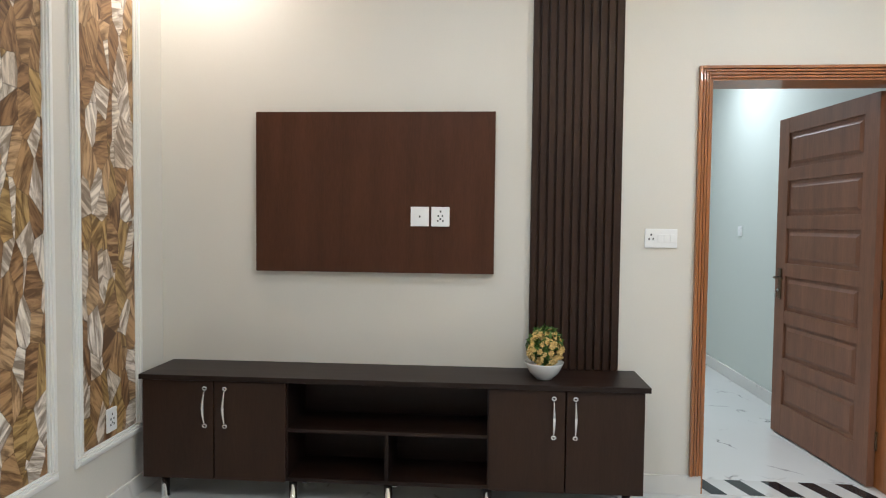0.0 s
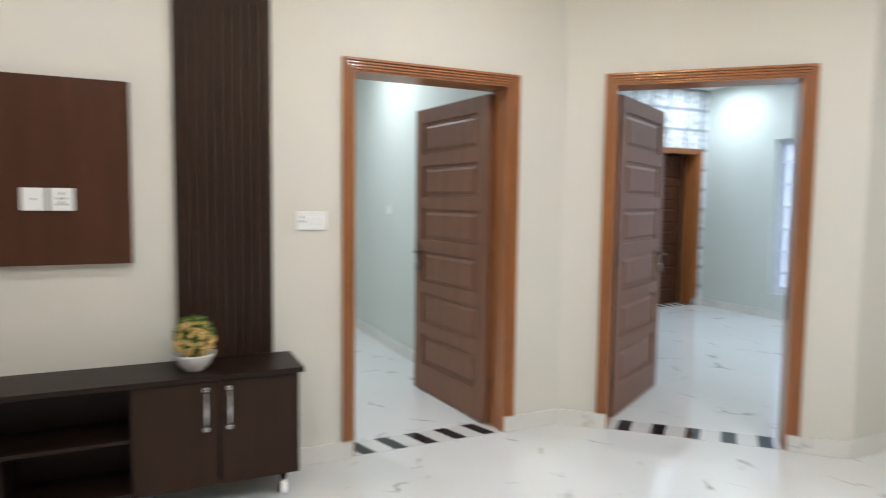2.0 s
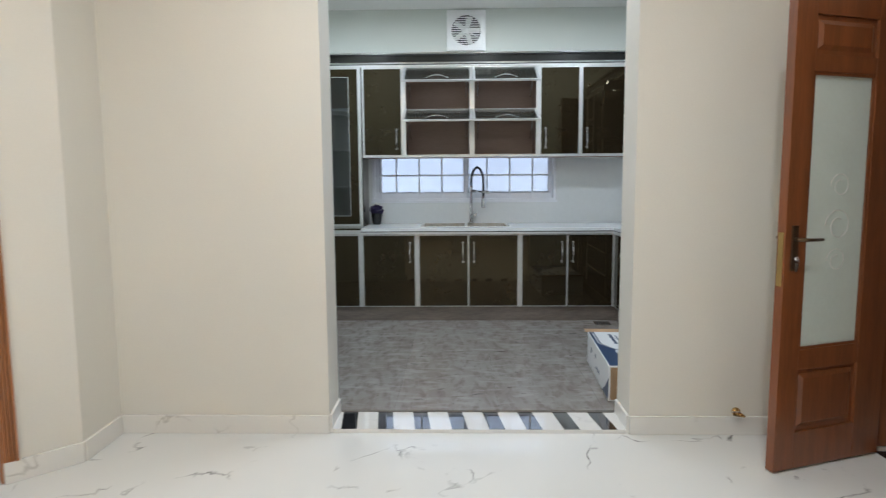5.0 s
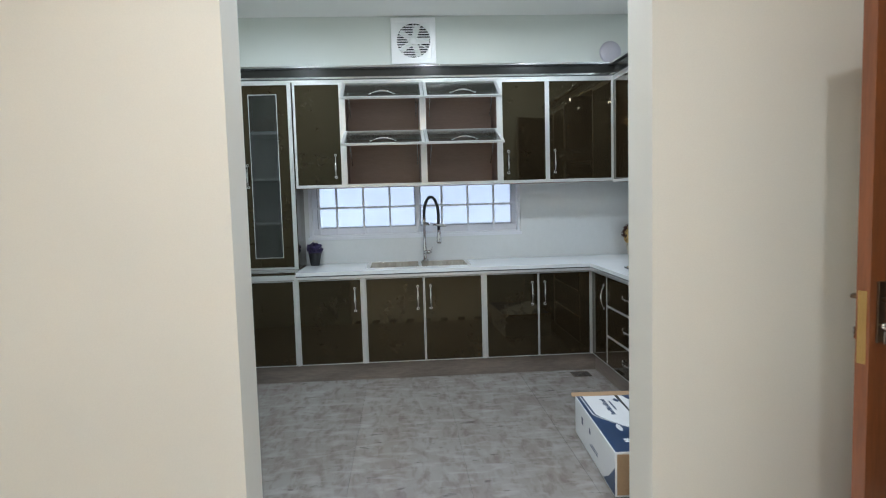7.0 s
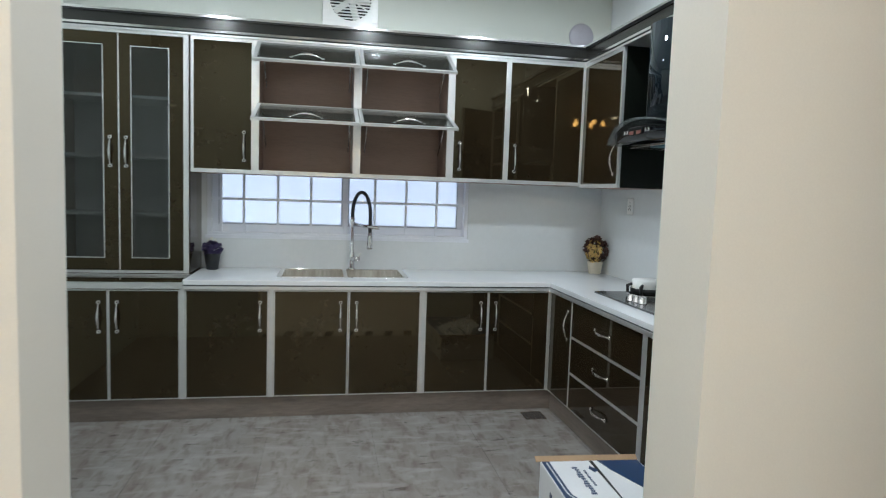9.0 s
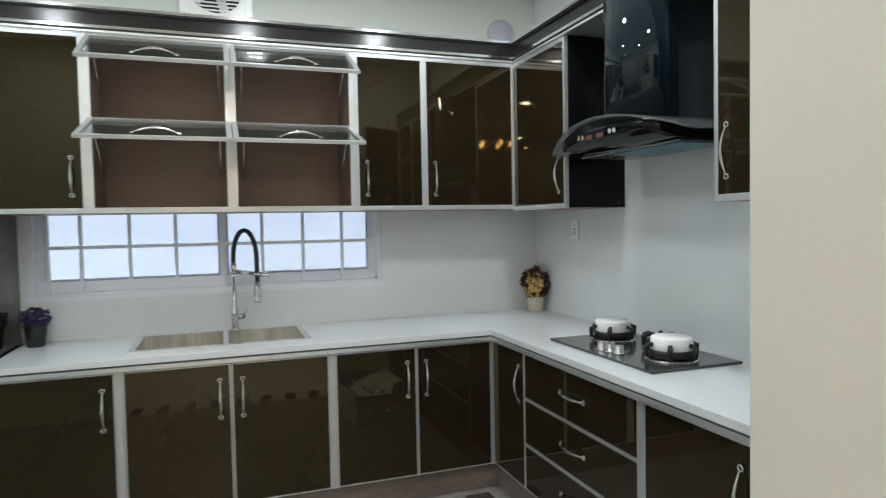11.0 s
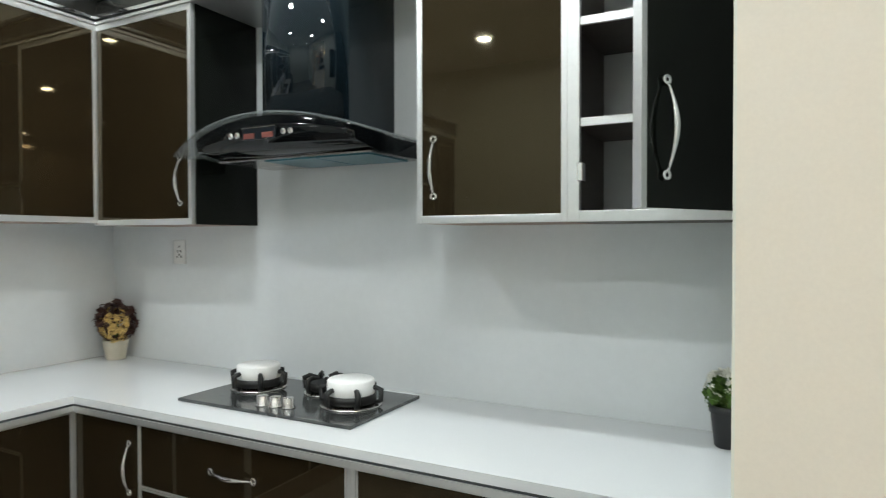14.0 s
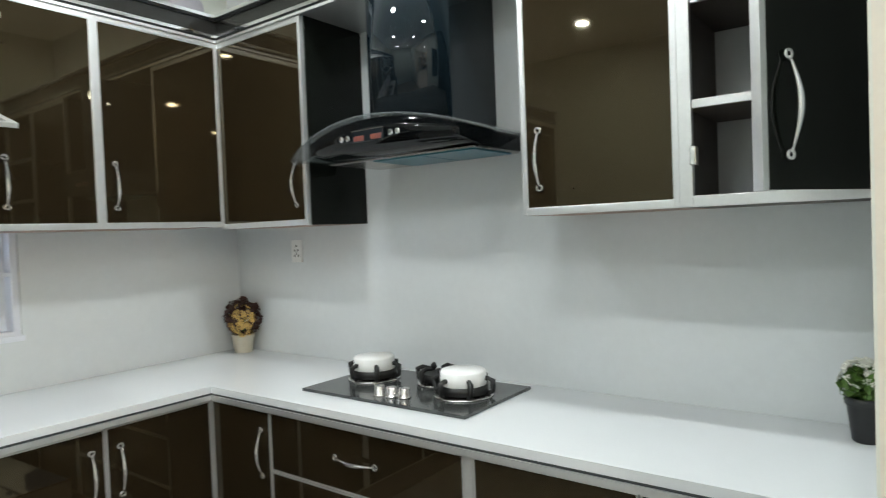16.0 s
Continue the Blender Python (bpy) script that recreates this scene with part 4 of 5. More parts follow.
def wall_frame(y0, y1, z0, z1):
    """A wallpaper panel framed with moulded white trim, on the west wall."""
    f = thing("wallpaper_panel", pose(LEFT_X, 0, 0), "brown feather-print wallpaper panel framed in white moulding", "wall panel", "framed wallpaper panels")
    part("wallpaper", boxes(((0, y0 + 0.04, z0 + 0.04), (0.003, y1 - 0.04, z1 - 0.04))), PAPER_BROWN, f)
    w = 0.05
    for a, b, horizontal in ((z0, z0 + w, True), (z1 - w, z1, True), (y0, y0 + w, False), (y1 - w, y1, False)):
        bm = bmesh.new()
        for p, q, d in ((0.0, 1.0, 0.012), (0.12, 0.82, 0.02), (0.3, 0.6, 0.026)):
            u, v = a + p * (b - a), a + q * (b - a)
            if horizontal:
                add_box(bm, (0, y0 + p * w, u), (d, y1 - p * w, v))
            else:
                add_box(bm, (0, u, z0 + w), (d, v, z1 - w))
        part("moulding", bevelled(bm, 0.003), WHITE_TRIM, f)
    return f


wall_frame(2.703, 3.222, 0.315, 2.8)
wall_frame(2.068, 2.587, 0.315, 2.8)
wall_frame(1.43, 1.95, 0.315, 2.8)
socket_plate("socket", pose(LEFT_X + 0.004, 2.96, 0.45, 0, 0, 90), 0.075, 0.11, "white socket set into the wallpaper panel", FIVE_PIN)
socket_plate("wall_switch", pose(2.93, 5.87, 1.335, 0, 0, -90), 0.085, 0.085, "white switch on the bedroom wall", [], (-0.015, 0.015))

pipe = thing("gas_tap", pose(KW, -0.945, 0.125), "small brass gas tap on the wall above the skirting", "tap")
part("stub", moved(lathe([(0.022, 0), (0.022, 0.006), (0.010, 0.008), (0.010, 0.05)], 16), pose(0, 0, 0, 0, -90)), BRASS, pipe)
part("nozzle", add_tube(bmesh.new(), [(-0.04, 0, 0), (-0.045, -0.03, -0.012)], [0.012, 0.006]), BRASS, pipe)
part("lever", boxes(((-0.05, -0.004, 0.008), (-0.034, 0.035, 0.013)), bevel=0.001), STEEL, pipe)

# chandelier over the lounge
ch = thing("chandelier", pose(1.9, 1.22, CEIL), "warm lit chandelier with five candle bulbs", "ceiling light")
part("rod", add_tube(bmesh.new(), [(0, 0, 0), (0, 0, -0.38)], 0.008), BRASS, ch)
part("canopy", lathe([(0.06, 0.0), (0.055, -0.02), (0.012, -0.03)], 20), BRASS, ch)
for k in range(5):
    a = 2 * math.pi * k / 5
    c, s = math.cos(a), math.sin(a)
    arm = part("arm", add_tube(bmesh.new(), [(0, 0, -0.36), (0.1 * c, 0.1 * s, -0.42), (0.2 * c, 0.2 * s, -0.40), (0.24 * c, 0.24 * s, -0.35)], 0.007), BRASS, ch)
    part("bulb", moved(lathe([(0.012, 0), (0.024, 0.03), (0.018, 0.06), (0.004, 0.085)], 14), pose(0.24 * c, 0.24 * s, -0.35)), BULB, arm, "lit warm bulb")

# ---- kitchen: cabinets ----
def to_back(y):
    """Local frame of a unit on the window wall: x runs to -y of the room, the front is at local y=0, facing -y."""
    return along(LX, y, LX, y - 1)


def to_back_upper(y):
    return along(UX, y, UX, y - 1)


def to_south(x):
    return along(x, LY, x - 1, LY)


def to_south_upper(x):
    return along(x, UY, x - 1, UY)


def leaf(parent, x0, x1, z0, z1, handle=None, name="door", frame_w=0.016, length=0.19):
    """A gloss leaf in a thin aluminium frame, its face towards local -y."""
    d = part(name, boxes(((x0 + 0.002 + frame_w, -0.017, z0 + 0.002 + frame_w), (x1 - 0.002 - frame_w, -0.001, z1 - 0.002 - frame_w))), ACRYL, parent)
    a, b, c, e = x0 + 0.002, x1 - 0.002, z0 + 0.002, z1 - 0.002
    part("edge_frame", boxes(((a, -0.019, c), (a + frame_w, -0.001, e)), ((b - frame_w, -0.019, c), (b, -0.001, e)), ((a + frame_w, -0.019, c), (b - frame_w, -0.001, c + frame_w)), ((a + frame_w, -0.019, e - frame_w), (b - frame_w, -0.001, e)), bevel=0.001), ALU, d)
    if handle:
        kind, hx, hz = handle
        bow_handle(d, upright(hx, -0.017, hz) if kind == "v" else pose(hx, -0.017, hz), length)
    return d


def base_unit(m, width, doors, label, stile=(True, True), drawers=0):
    """A floor cabinet with its plinth, aluminium stiles and gloss leaves or drawers."""
    u = thing("base_cabinet", m, label, "cabinet", "kitchen base cabinets")
    depth = 0.62
    part("body", boxes(((0, 0.001, LB), (width, depth, LB + 0.018)), ((0, 0.001, LB + 0.018), (0.018, depth, LT)), ((width - 0.018, 0.001, LB + 0.018), (width, depth, LT)), ((0.018, depth - 0.01, LB + 0.018), (width - 0.018, depth, LT))), BROWN_PLY, u)
    s = 0.015
    a = s if stile[0] else 0.0
    b = width - s if stile[1] else width
    if stile[0]:
        part("stile", boxes(((0, -0.02, LB), (s, 0.0, LT + 0.02)), bevel=0.0015), ALU, u)
    if stile[1]:
        part("stile", boxes(((b, -0.02, LB), (width, 0.0, LT + 0.02)), bevel=0.0015), ALU, u)
    if drawers:
        h = (LT - LB) / drawers
        for i in range(drawers):
            leaf(u, a, b, LB + i * h, LB + (i + 1) * h, ("h", (a + b) / 2, LB + (i + 0.52) * h), "drawer_front", 0.006, 0.2)
    else:
        n = len(doors)
        for i, side in enumerate(doors):
            p, q = a + (b - a) * i / n, a + (b - a) * (i + 1) / n
            leaf(u, p, q, LB, LT, ("v", q - 0.05 if side == "r" else p + 0.05, 0.67), "door", 0.006)
    return u


GLOSS = "dark brown gloss base cabinet"
deck_unit = base_unit(to_back(2.22), 2.22 - 1.398, ["r", "l"], GLOSS + " under the tall cupboard")
part("apron", boxes(((0, -0.024, LT + 0.004), (2.22 - 1.398, -0.004, 0.878)), bevel=0.002), ALU, deck_unit, "wide silver aluminium apron")
part("deck", boxes(((0, -0.030, 0.879), (2.22 - 1.398, 0.62, CT - 0.001)), bevel=0.002), ACRYL, deck_unit, "dark gloss deck in place of the worktop")
part("deck_line", boxes(((0, 0.205, CT - 0.001), (2.22 - 1.398, 0.213, CT + 0.002))), ALU, deck_unit)
base_unit(to_back(1.398), 1.398 - 0.884, ["r"], GLOSS + " beside the sink")
base_unit(to_back(0.884), 0.884 + 0.056, ["r", "l"], GLOSS + " and two doors under the sink")
base_unit(to_back(-0.056), 0.917 - 0.056, ["r", "l"], GLOSS + " and two doors in the corner")
base_unit(to_south(LX), LX - 6.899, ["r"], GLOSS + ", narrow, in the corner", (False, False))
base_unit(to_south(6.899), 6.899 - 6.001, [], "dark brown gloss drawer unit with chrome handles below the hob", (False, True), 3)
base_unit(to_south(6.001), 6.001 - 5.0, ["r", "l"], GLOSS + " beside the doorway", (True, True))
plinth = thing("plinth", pose(0, 0, 0), "grey tiled plinth under the base cabinets", "plinth", kind="structure")
part("plinth_east", boxes(((LX + 0.012, LY - 0.012, KF), (LX + 0.03, 2.22, LB))), PLINTH_TILE, plinth)
part("plinth_south", boxes(((KW2 + 0.006, LY - 0.03, KF), (LX + 0.012, LY - 0.012, LB))), PLINTH_TILE, plinth)

# worktop, with the sink cut out
SX0, SX1, SY0, SY1 = 7.410, 7.872, 0.038, 0.848
top = thing("worktop", pose(0, 0, 0), "white quartz worktop with a dark and silver front edge", "worktop")
fx, fy = 7.237, -0.897
xs, ys = (KW2 + 0.005, fx, SX0, SX1, BACK_X - 0.009), (SOUTH_Y + 0.009, fy, SY0, SY1, 1.392)
cells = [((x0, y0, 0.866), (x1, y1, CT)) for x0, x1 in zip(xs, xs[1:]) for y0, y1 in zip(ys, ys[1:]) if not (y0 >= fy and x0 < fx) and not (x0 == SX0 and y0 == SY0)]
bm = boxes(*cells)
bmesh.ops.remove_doubles(bm, verts=bm.verts[:], dist=1e-5)
doubled = {}
for f in bm.faces:
    doubled.setdefault(frozenset(f.verts), []).append(f)
bmesh.ops.delete(bm, geom=[f for fs in doubled.values() if len(fs) > 1 for f in fs], context="FACES_ONLY")
part("slab", bm, QUARTZ, top)
part("dark_strip", boxes(((fx + 0.004, fy, 0.857), (fx + 0.03, 1.392, 0.866)), ((KW2 + 0.005, fy - 0.03, 0.857), (fx + 0.03, fy - 0.004, 0.866))), DARK_LINE, top, "dark rubber strip")
part("edge_profile", boxes(((fx - 0.003, fy + 0.0, 0.838), (fx + 0.03, 1.392, 0.857)), ((KW2 + 0.005, fy - 0.03, 0.838), (fx + 0.03, fy + 0.003, 0.857))), ALU, top, "silver aluminium profile")


def sink():
    """A two-bowl inset sink with a flat rim."""
    s = thing("kitchen_sink", pose(0, 0, 0), "double bowl stainless steel sink set into the white worktop", "sink")
    mid = 0.43
    e = 0.018
    part("rim", boxes(((SX0 - e, SY0 - e, CT), (SX1 + 0.012, SY0 + 0.012, CT + 0.003)), ((SX0 - e, SY1 - 0.012, CT), (SX1 + 0.012, SY1 + e, CT + 0.003)), ((SX0 - e, SY0 + 0.012, CT), (SX0 + 0.012, SY1 - 0.012, CT + 0.003)), ((SX1 - 0.03, SY0 + 0.012, CT), (SX1 + 0.012, SY1 - 0.012, CT + 0.003)), ((SX0 + 0.012, mid - 0.012, CT), (SX1 - 0.03, mid + 0.012, CT + 0.003)), bevel=0.001), CHROME, s)
    for a, b in ((SY0 + 0.012, mid - 0.012), (mid + 0.012, SY1 - 0.012)):
        p, q, dz = SX0 + 0.012, SX1 - 0.03, 0.19
        bm = boxes(((p, a, CT - dz), (q, b, CT - dz + 0.002)), ((p - 0.002, a, CT - dz), (p, b, CT)), ((q, a, CT - dz), (q + 0.002, b, CT)), ((p, a - 0.002, CT - dz), (q, a, CT)), ((p, b, CT - dz), (q, b + 0.002, CT)))
        bowl_part = part("basin", bm, FILM_STEEL, s, "steel basin under pinkish protective film, reflections put into its colour")
        # Darker material on the ends imitates how these angled walls lose light.
        for y in (a, b - 0.0015):
            part("end_wall", boxes(((p, y, CT - dz + 0.002), (q, y + 0.0015, CT))), STEEL, bowl_part, "end of the basin, in darker steel to imitate shade")
        part("drain", moved(lathe([(0.045, 0), (0.045, 0.004), (0.03, 0.005), (0.028, 0.001)], 20), pose((p + q) / 2, (a + b) / 2, CT - dz + 0.002)), CHROME, bowl_part)
    return s


sink()


def faucet():
    f = thing("kitchen_faucet", pose(7.835, 0.378, CT + 0.003), "chrome spring faucet with a black hose beside the sink", "faucet")
    part("base", lathe([(0.028, 0), (0.028, 0.012), (0.02, 0.016), (0.02, 0.12), (0.014, 0.13), (0.012, 0.36)], 20), CHROME, f)
    bm = bmesh.new()
    add_tube(bm, [(-0.01, 0, 0.075), (-0.045, -0.03, 0.08), (-0.06, -0.045, 0.083)], [0.018, 0.018, 0.014], 12)
    add_tube(bm, [(-0.06, -0.045, 0.083), (-0.075, -0.06, 0.125)], 0.005)
    part("mixer_lever", bm, CHROME, f)
    top_z, r = 0.36, 0.076
    d = Vector((-0.62, -0.78, 0)).normalized()
    pts = [Vector((0, 0, 0.33)), Vector((0, 0, top_z + 0.02))]
    for k in range(13):
        a = math.pi * (1 - k / 12)
        pts.append(d * (r + r * math.cos(a)) + Vector((0, 0, top_z + 0.035 + 0.155 * math.sin(a))))
    pts += [d * 2 * r + Vector((0, 0, z)) for z in (0.37, 0.33, 0.26)]
    part("hose", add_tube(bmesh.new(), pts, 0.0128, 12), BLACK_POT, f, "black rubber hose")
    bm = bmesh.new()
    add_tube(bm, [(0, 0, 0.315), (0, 0, 0.375)], 0.018, 12)
    add_tube(bm, [(0, 0, 0.325), tuple(d * 0.15 + Vector((0, 0, 0.312))), tuple(d * 0.23 + Vector((0, 0, 0.306)))], [0.012, 0.015, 0.010], 10)
    part("spout_arm", bm, CHROME, f)
    e = d * 2 * r
    bm = bmesh.new()
    add_tube(bm, [(e.x, e.y, 0.27), (e.x, e.y, 0.23), (e.x, e.y, 0.17), (e.x, e.y, 0.155)], [0.015, 0.02, 0.024, 0.02], 14)
    part("spray_head", bm, CHROME, f)
    return f


faucet()


def upper_carcass(u, width, bottom=UB, height=UT, depth=0.39, lining=BROWN_PLY):
    for name, lo, hi in (("bottom_panel", (0, 0.001, bottom), (width, depth, bottom + 0.018)), ("top_panel", (0, 0.001, height - 0.018), (width, depth, height)),
                         ("side_panel", (0, 0.001, bottom + 0.018), (0.018, depth, height - 0.018)), ("side_panel", (width - 0.018, 0.001, bottom + 0.018), (width, depth, height - 0.018)),
                         ("back_panel", (0.018, depth - 0.012, bottom + 0.018), (width - 0.018, depth, height - 0.018))):
        part(name, boxes((lo, hi)), lining, u)


def face_frame(u, width, bottom=UB, height=UT, left=0.014, right=0.014, low=0.022, high=0.02):
    part("face_frame", boxes(((0, -0.02, bottom), (left, 0, height)), ((width - right, -0.02, bottom), (width, 0, height)), ((left, -0.02, bottom), (width - right, 0, bottom + low)), ((left, -0.02, height - high), (width - right, 0, height)), bevel=0.0015), ALU, u)


def wall_unit(m, width, side, label, depth=0.39, low=UB):
    u = thing("wall_cabinet", m, label, "cabinet", "kitchen wall cabinets")
    upper_carcass(u, width, low, depth=depth)
    face_frame(u, width, low)
    leaf(u, 0.012, width - 0.012, low + 0.018, UT - 0.018, ("v", width - 0.06 if side == "r" else 0.06, low + 0.17), "door", 0.004)
    return u


WALLC = "dark brown gloss wall cabinet with aluminium frame"
wall_unit(to_back_upper(1.40), 0.38, "r", WALLC + " beside the tall cupboard")
wall_unit(to_back_upper(-0.250), 0.383, "l", WALLC + " over the worktop")
wall_unit(to_back_upper(-0.633), 0.547, "l", WALLC + " in the corner")
corner = wall_unit(to_south_upper(UX), UX - 6.935, "r", WALLC + " in the room corner", 0.34, 1.528)
part("gloss_side", boxes(((UX - 6.935, -0.0, 1.528), (UX - 6.935 + 0.006, 0.34, UT))), BLACK_SIDE, corner, "black gloss side")
beside_hood = wall_unit(to_south_upper(5.937), 0.477, "l", WALLC + " beside the cooker hood", 0.34, UBS)
part("gloss_side", boxes(((-0.006, 0.0, UBS), (0.0, 0.34, UT))), BLACK_SIDE, beside_hood, "black gloss side")


def lift_unit():
    """Two by two open bays whose flaps are tipped up."""
    w = 1.270
    u = thing("lift_up_cabinet", to_back_upper(1.02), "wall cabinet with four raised flaps, brown inside, over the window", "cabinet", "kitchen wall cabinets")
    upper_carcass(u, w)
    face_frame(u, w, left=0.03, right=0.03, low=0.026, high=0.03)
    mid, zs = 0.645, 1.965
    part("centre_stile", boxes(((mid - 0.025, -0.02, UB + 0.026), (mid + 0.025, 0.39 - 0.012, UT - 0.03))), ALU, u)
    for a, b in ((0.03, mid - 0.025), (mid + 0.025, w - 0.03)):
        part("shelf", boxes(((a, -0.018, zs - 0.014), (b, 0.37, zs + 0.014))), ALU, u)
    for a, b in ((0.020, mid - 0.004), (mid + 0.004, w - 0.032)):
        for z, ln, tip in ((UT - 0.022, 0.34, -61), (zs + 0.006, 0.41, -71)):
            m = pose(0, -0.022, z, tip, 0, 0)
            bm = boxes(((a + 0.02, -0.012, -ln + 0.02), (b - 0.02, -0.002, -0.02)))
            fl = part("flap", moved(bm, m), TINT_GLASS, u, "smoked glass flap tipped up")
            bm = boxes(((a, -0.016, -ln), (a + 0.022, 0, 0)), ((b - 0.022, -0.016, -ln), (b, 0, 0)), ((a + 0.022, -0.016, -ln), (b - 0.022, 0, -ln + 0.022)), ((a + 0.022, -0.016, -0.022), (b - 0.022, 0, 0)), bevel=0.001)
            part("flap_frame", moved(bm, m), ALU, fl)
            bow_handle(fl, m @ pose((a + b) / 2, -0.013, -ln + 0.055), 0.2)
            for x in (a + 0.05, b - 0.05):
                bm = bmesh.new()
                q = m @ Vector((x, 0, -ln * 0.55))
                add_tube(bm, [tuple(q), (x, 0.02, z - 0.26)], 0.004, 6)
                part("stay", bm, STEEL, fl)
    return u


lift_unit()


def tall_unit():
    """A cupboard on the worktop with two doors; the first has a glass field with a silver line round it."""
    w, zb = 2.22 - 1.412, CT + 0.004
    u = thing("tall_cupboard", to_back_upper(2.22), "tall dark brown cupboard with smoked glass doors on the worktop", "cabinet")
    upper_carcass(u, w, zb, UT, 0.39)
    part("gloss_side", boxes(((w, -0.001, zb), (w + 0.006, 0.38, UT))), ACRYL, u)
    face_frame(u, w, zb, UT, 0.012, 0.03, 0.012, 0.02)
    for z in (1.262, 1.621, 1.987):
        part("shelf", boxes(((0.018, 0.03, z - 0.009), (w - 0.018, 0.375, z + 0.009)), bevel=0.001), ALU, u)
    mid = 2.22 - 1.818
    for a, b, hx in ((0.014, mid, mid - 0.045), (mid, w - 0.03, mid + 0.045)):
        a, b, c, e = a + 0.002, b - 0.002, zb + 0.014, UT - 0.022
        gx0, gx1, gz0, gz1 = a + 0.075, b - 0.085, c + 0.085, e - 0.075
        d = part("door", boxes(((a, -0.018, c), (gx0, -0.001, e)), ((gx1, -0.018, c), (b, -0.001, e)), ((gx0, -0.018, c), (gx1, -0.001, gz0)), ((gx0, -0.018, gz1), (gx1, -0.001, e))), ACRYL, u)
        part("pane", boxes(((gx0, -0.014, gz0), (gx1, -0.009, gz1))), TINT_GLASS, d, "smoked glass pane")
        t = 0.005
        part("silver_line", boxes(((gx0 - t, -0.0195, gz0 - t), (gx0, -0.017, gz1 + t)), ((gx1, -0.0195, gz0 - t), (gx1 + t, -0.017, gz1 + t)), ((gx0, -0.0195, gz0 - t), (gx1, -0.017, gz0)), ((gx0, -0.0195, gz1), (gx1, -0.017, gz1 + t))), ALU, d)
        bow_handle(d, upright(hx, -0.018, 1.645), 0.19)
        part("edge_line", boxes(((a - 0.002, -0.0205, c), (a + 0.005, -0.0165, e)), ((a + 0.005, -0.0205, c), (b, -0.0165, c + 0.004)), bevel=0.0005), ALU, d)
    return u


tall_unit()


def open_unit():
    """The last wall cabinet: shelves, its door swung half open."""
    x0, w = 5.46, 5.46 - 4.998
    u = thing("open_wall_cabinet", to_south_upper(x0), "wall cabinet standing open, grey-brown shelves inside", "cabinet", "kitchen wall cabinets")
    upper_carcass(u, w, UBS, depth=0.34, lining=GREY_PLY)
    face_frame(u, w, UBS, left=0.034, right=0.02, low=0.03, high=0.02)
    for z in (1.79, 2.065):
        part("shelf", boxes(((0.018, 0.0, z - 0.009), (w - 0.018, 0.32, z + 0.009))), GREY_PLY, u)
        part("shelf_edge", boxes(((0.034, -0.012, z - 0.011), (w - 0.02, -0.0, z + 0.011))), ALU, u)
    m = pose(w - 0.02, -0.022, 0, 0, 0, 62) @ pose(-(w - 0.05), 0, 0)
    d = part("door", moved(boxes(((0.018, -0.017, UBS + 0.018), (w - 0.05, -0.001, UT - 0.022))), m), BLACK_SIDE, u, "black gloss door swung open")
    part("edge_frame", moved(boxes(((0, -0.02, UBS + 0.016), (0.018, 0.002, UT - 0.02)), bevel=0.001), m), ALU, d)
    bow_handle(d, m @ upright(0.078, -0.017, 1.705), 0.215)
    part("hinge", boxes(((0.03, -0.03, UBS + 0.11), (0.045, 0.0, UBS + 0.16)), bevel=0.002), CHROME, u)
    return u


open_unit()


def crown():
    """The cornice along all wall cabinets: dark band between bright aluminium mouldings."""
    c = thing("cabinet_cornice", pose(0, 0, 0), "cornice over the wall cabinets, dark band between bright aluminium mouldings", "cornice")
    for name, d0, z0, z1, mat in (("lower_moulding", 0.028, UT, UT + 0.011, ALU), ("groove", 0.020, UT + 0.011, UT + 0.019, DARK_LINE), ("middle_moulding", 0.034, UT + 0.019, UT + 0.033, CHROME),
                                  ("band", 0.022, UT + 0.033, UT + 0.098, BAND), ("top_groove", 0.032, UT + 0.098, UT + 0.104, DARK_LINE), ("upper_moulding", 0.045, UT + 0.104, UT + 0.118, CHROME)):
        bm = boxes(((UX - d0, UY + d0, z0), (BACK_X - 0.01, 2.22, z1)), ((KW2 + 0.006, SOUTH_Y + 0.01, z0), (5.945, UY + d0, z1)), ((5.945, SOUTH_Y + 0.01, z0), (6.925, UY + d0, z1)),
                   ((6.925, SOUTH_Y + 0.01, z0), (UX - d0, UY + d0, z1)), ((UX - d0, SOUTH_Y + 0.01, z0), (BACK_X - 0.01, UY + d0, z1)))
        part(name, bm, mat, c)
    return c


crown()


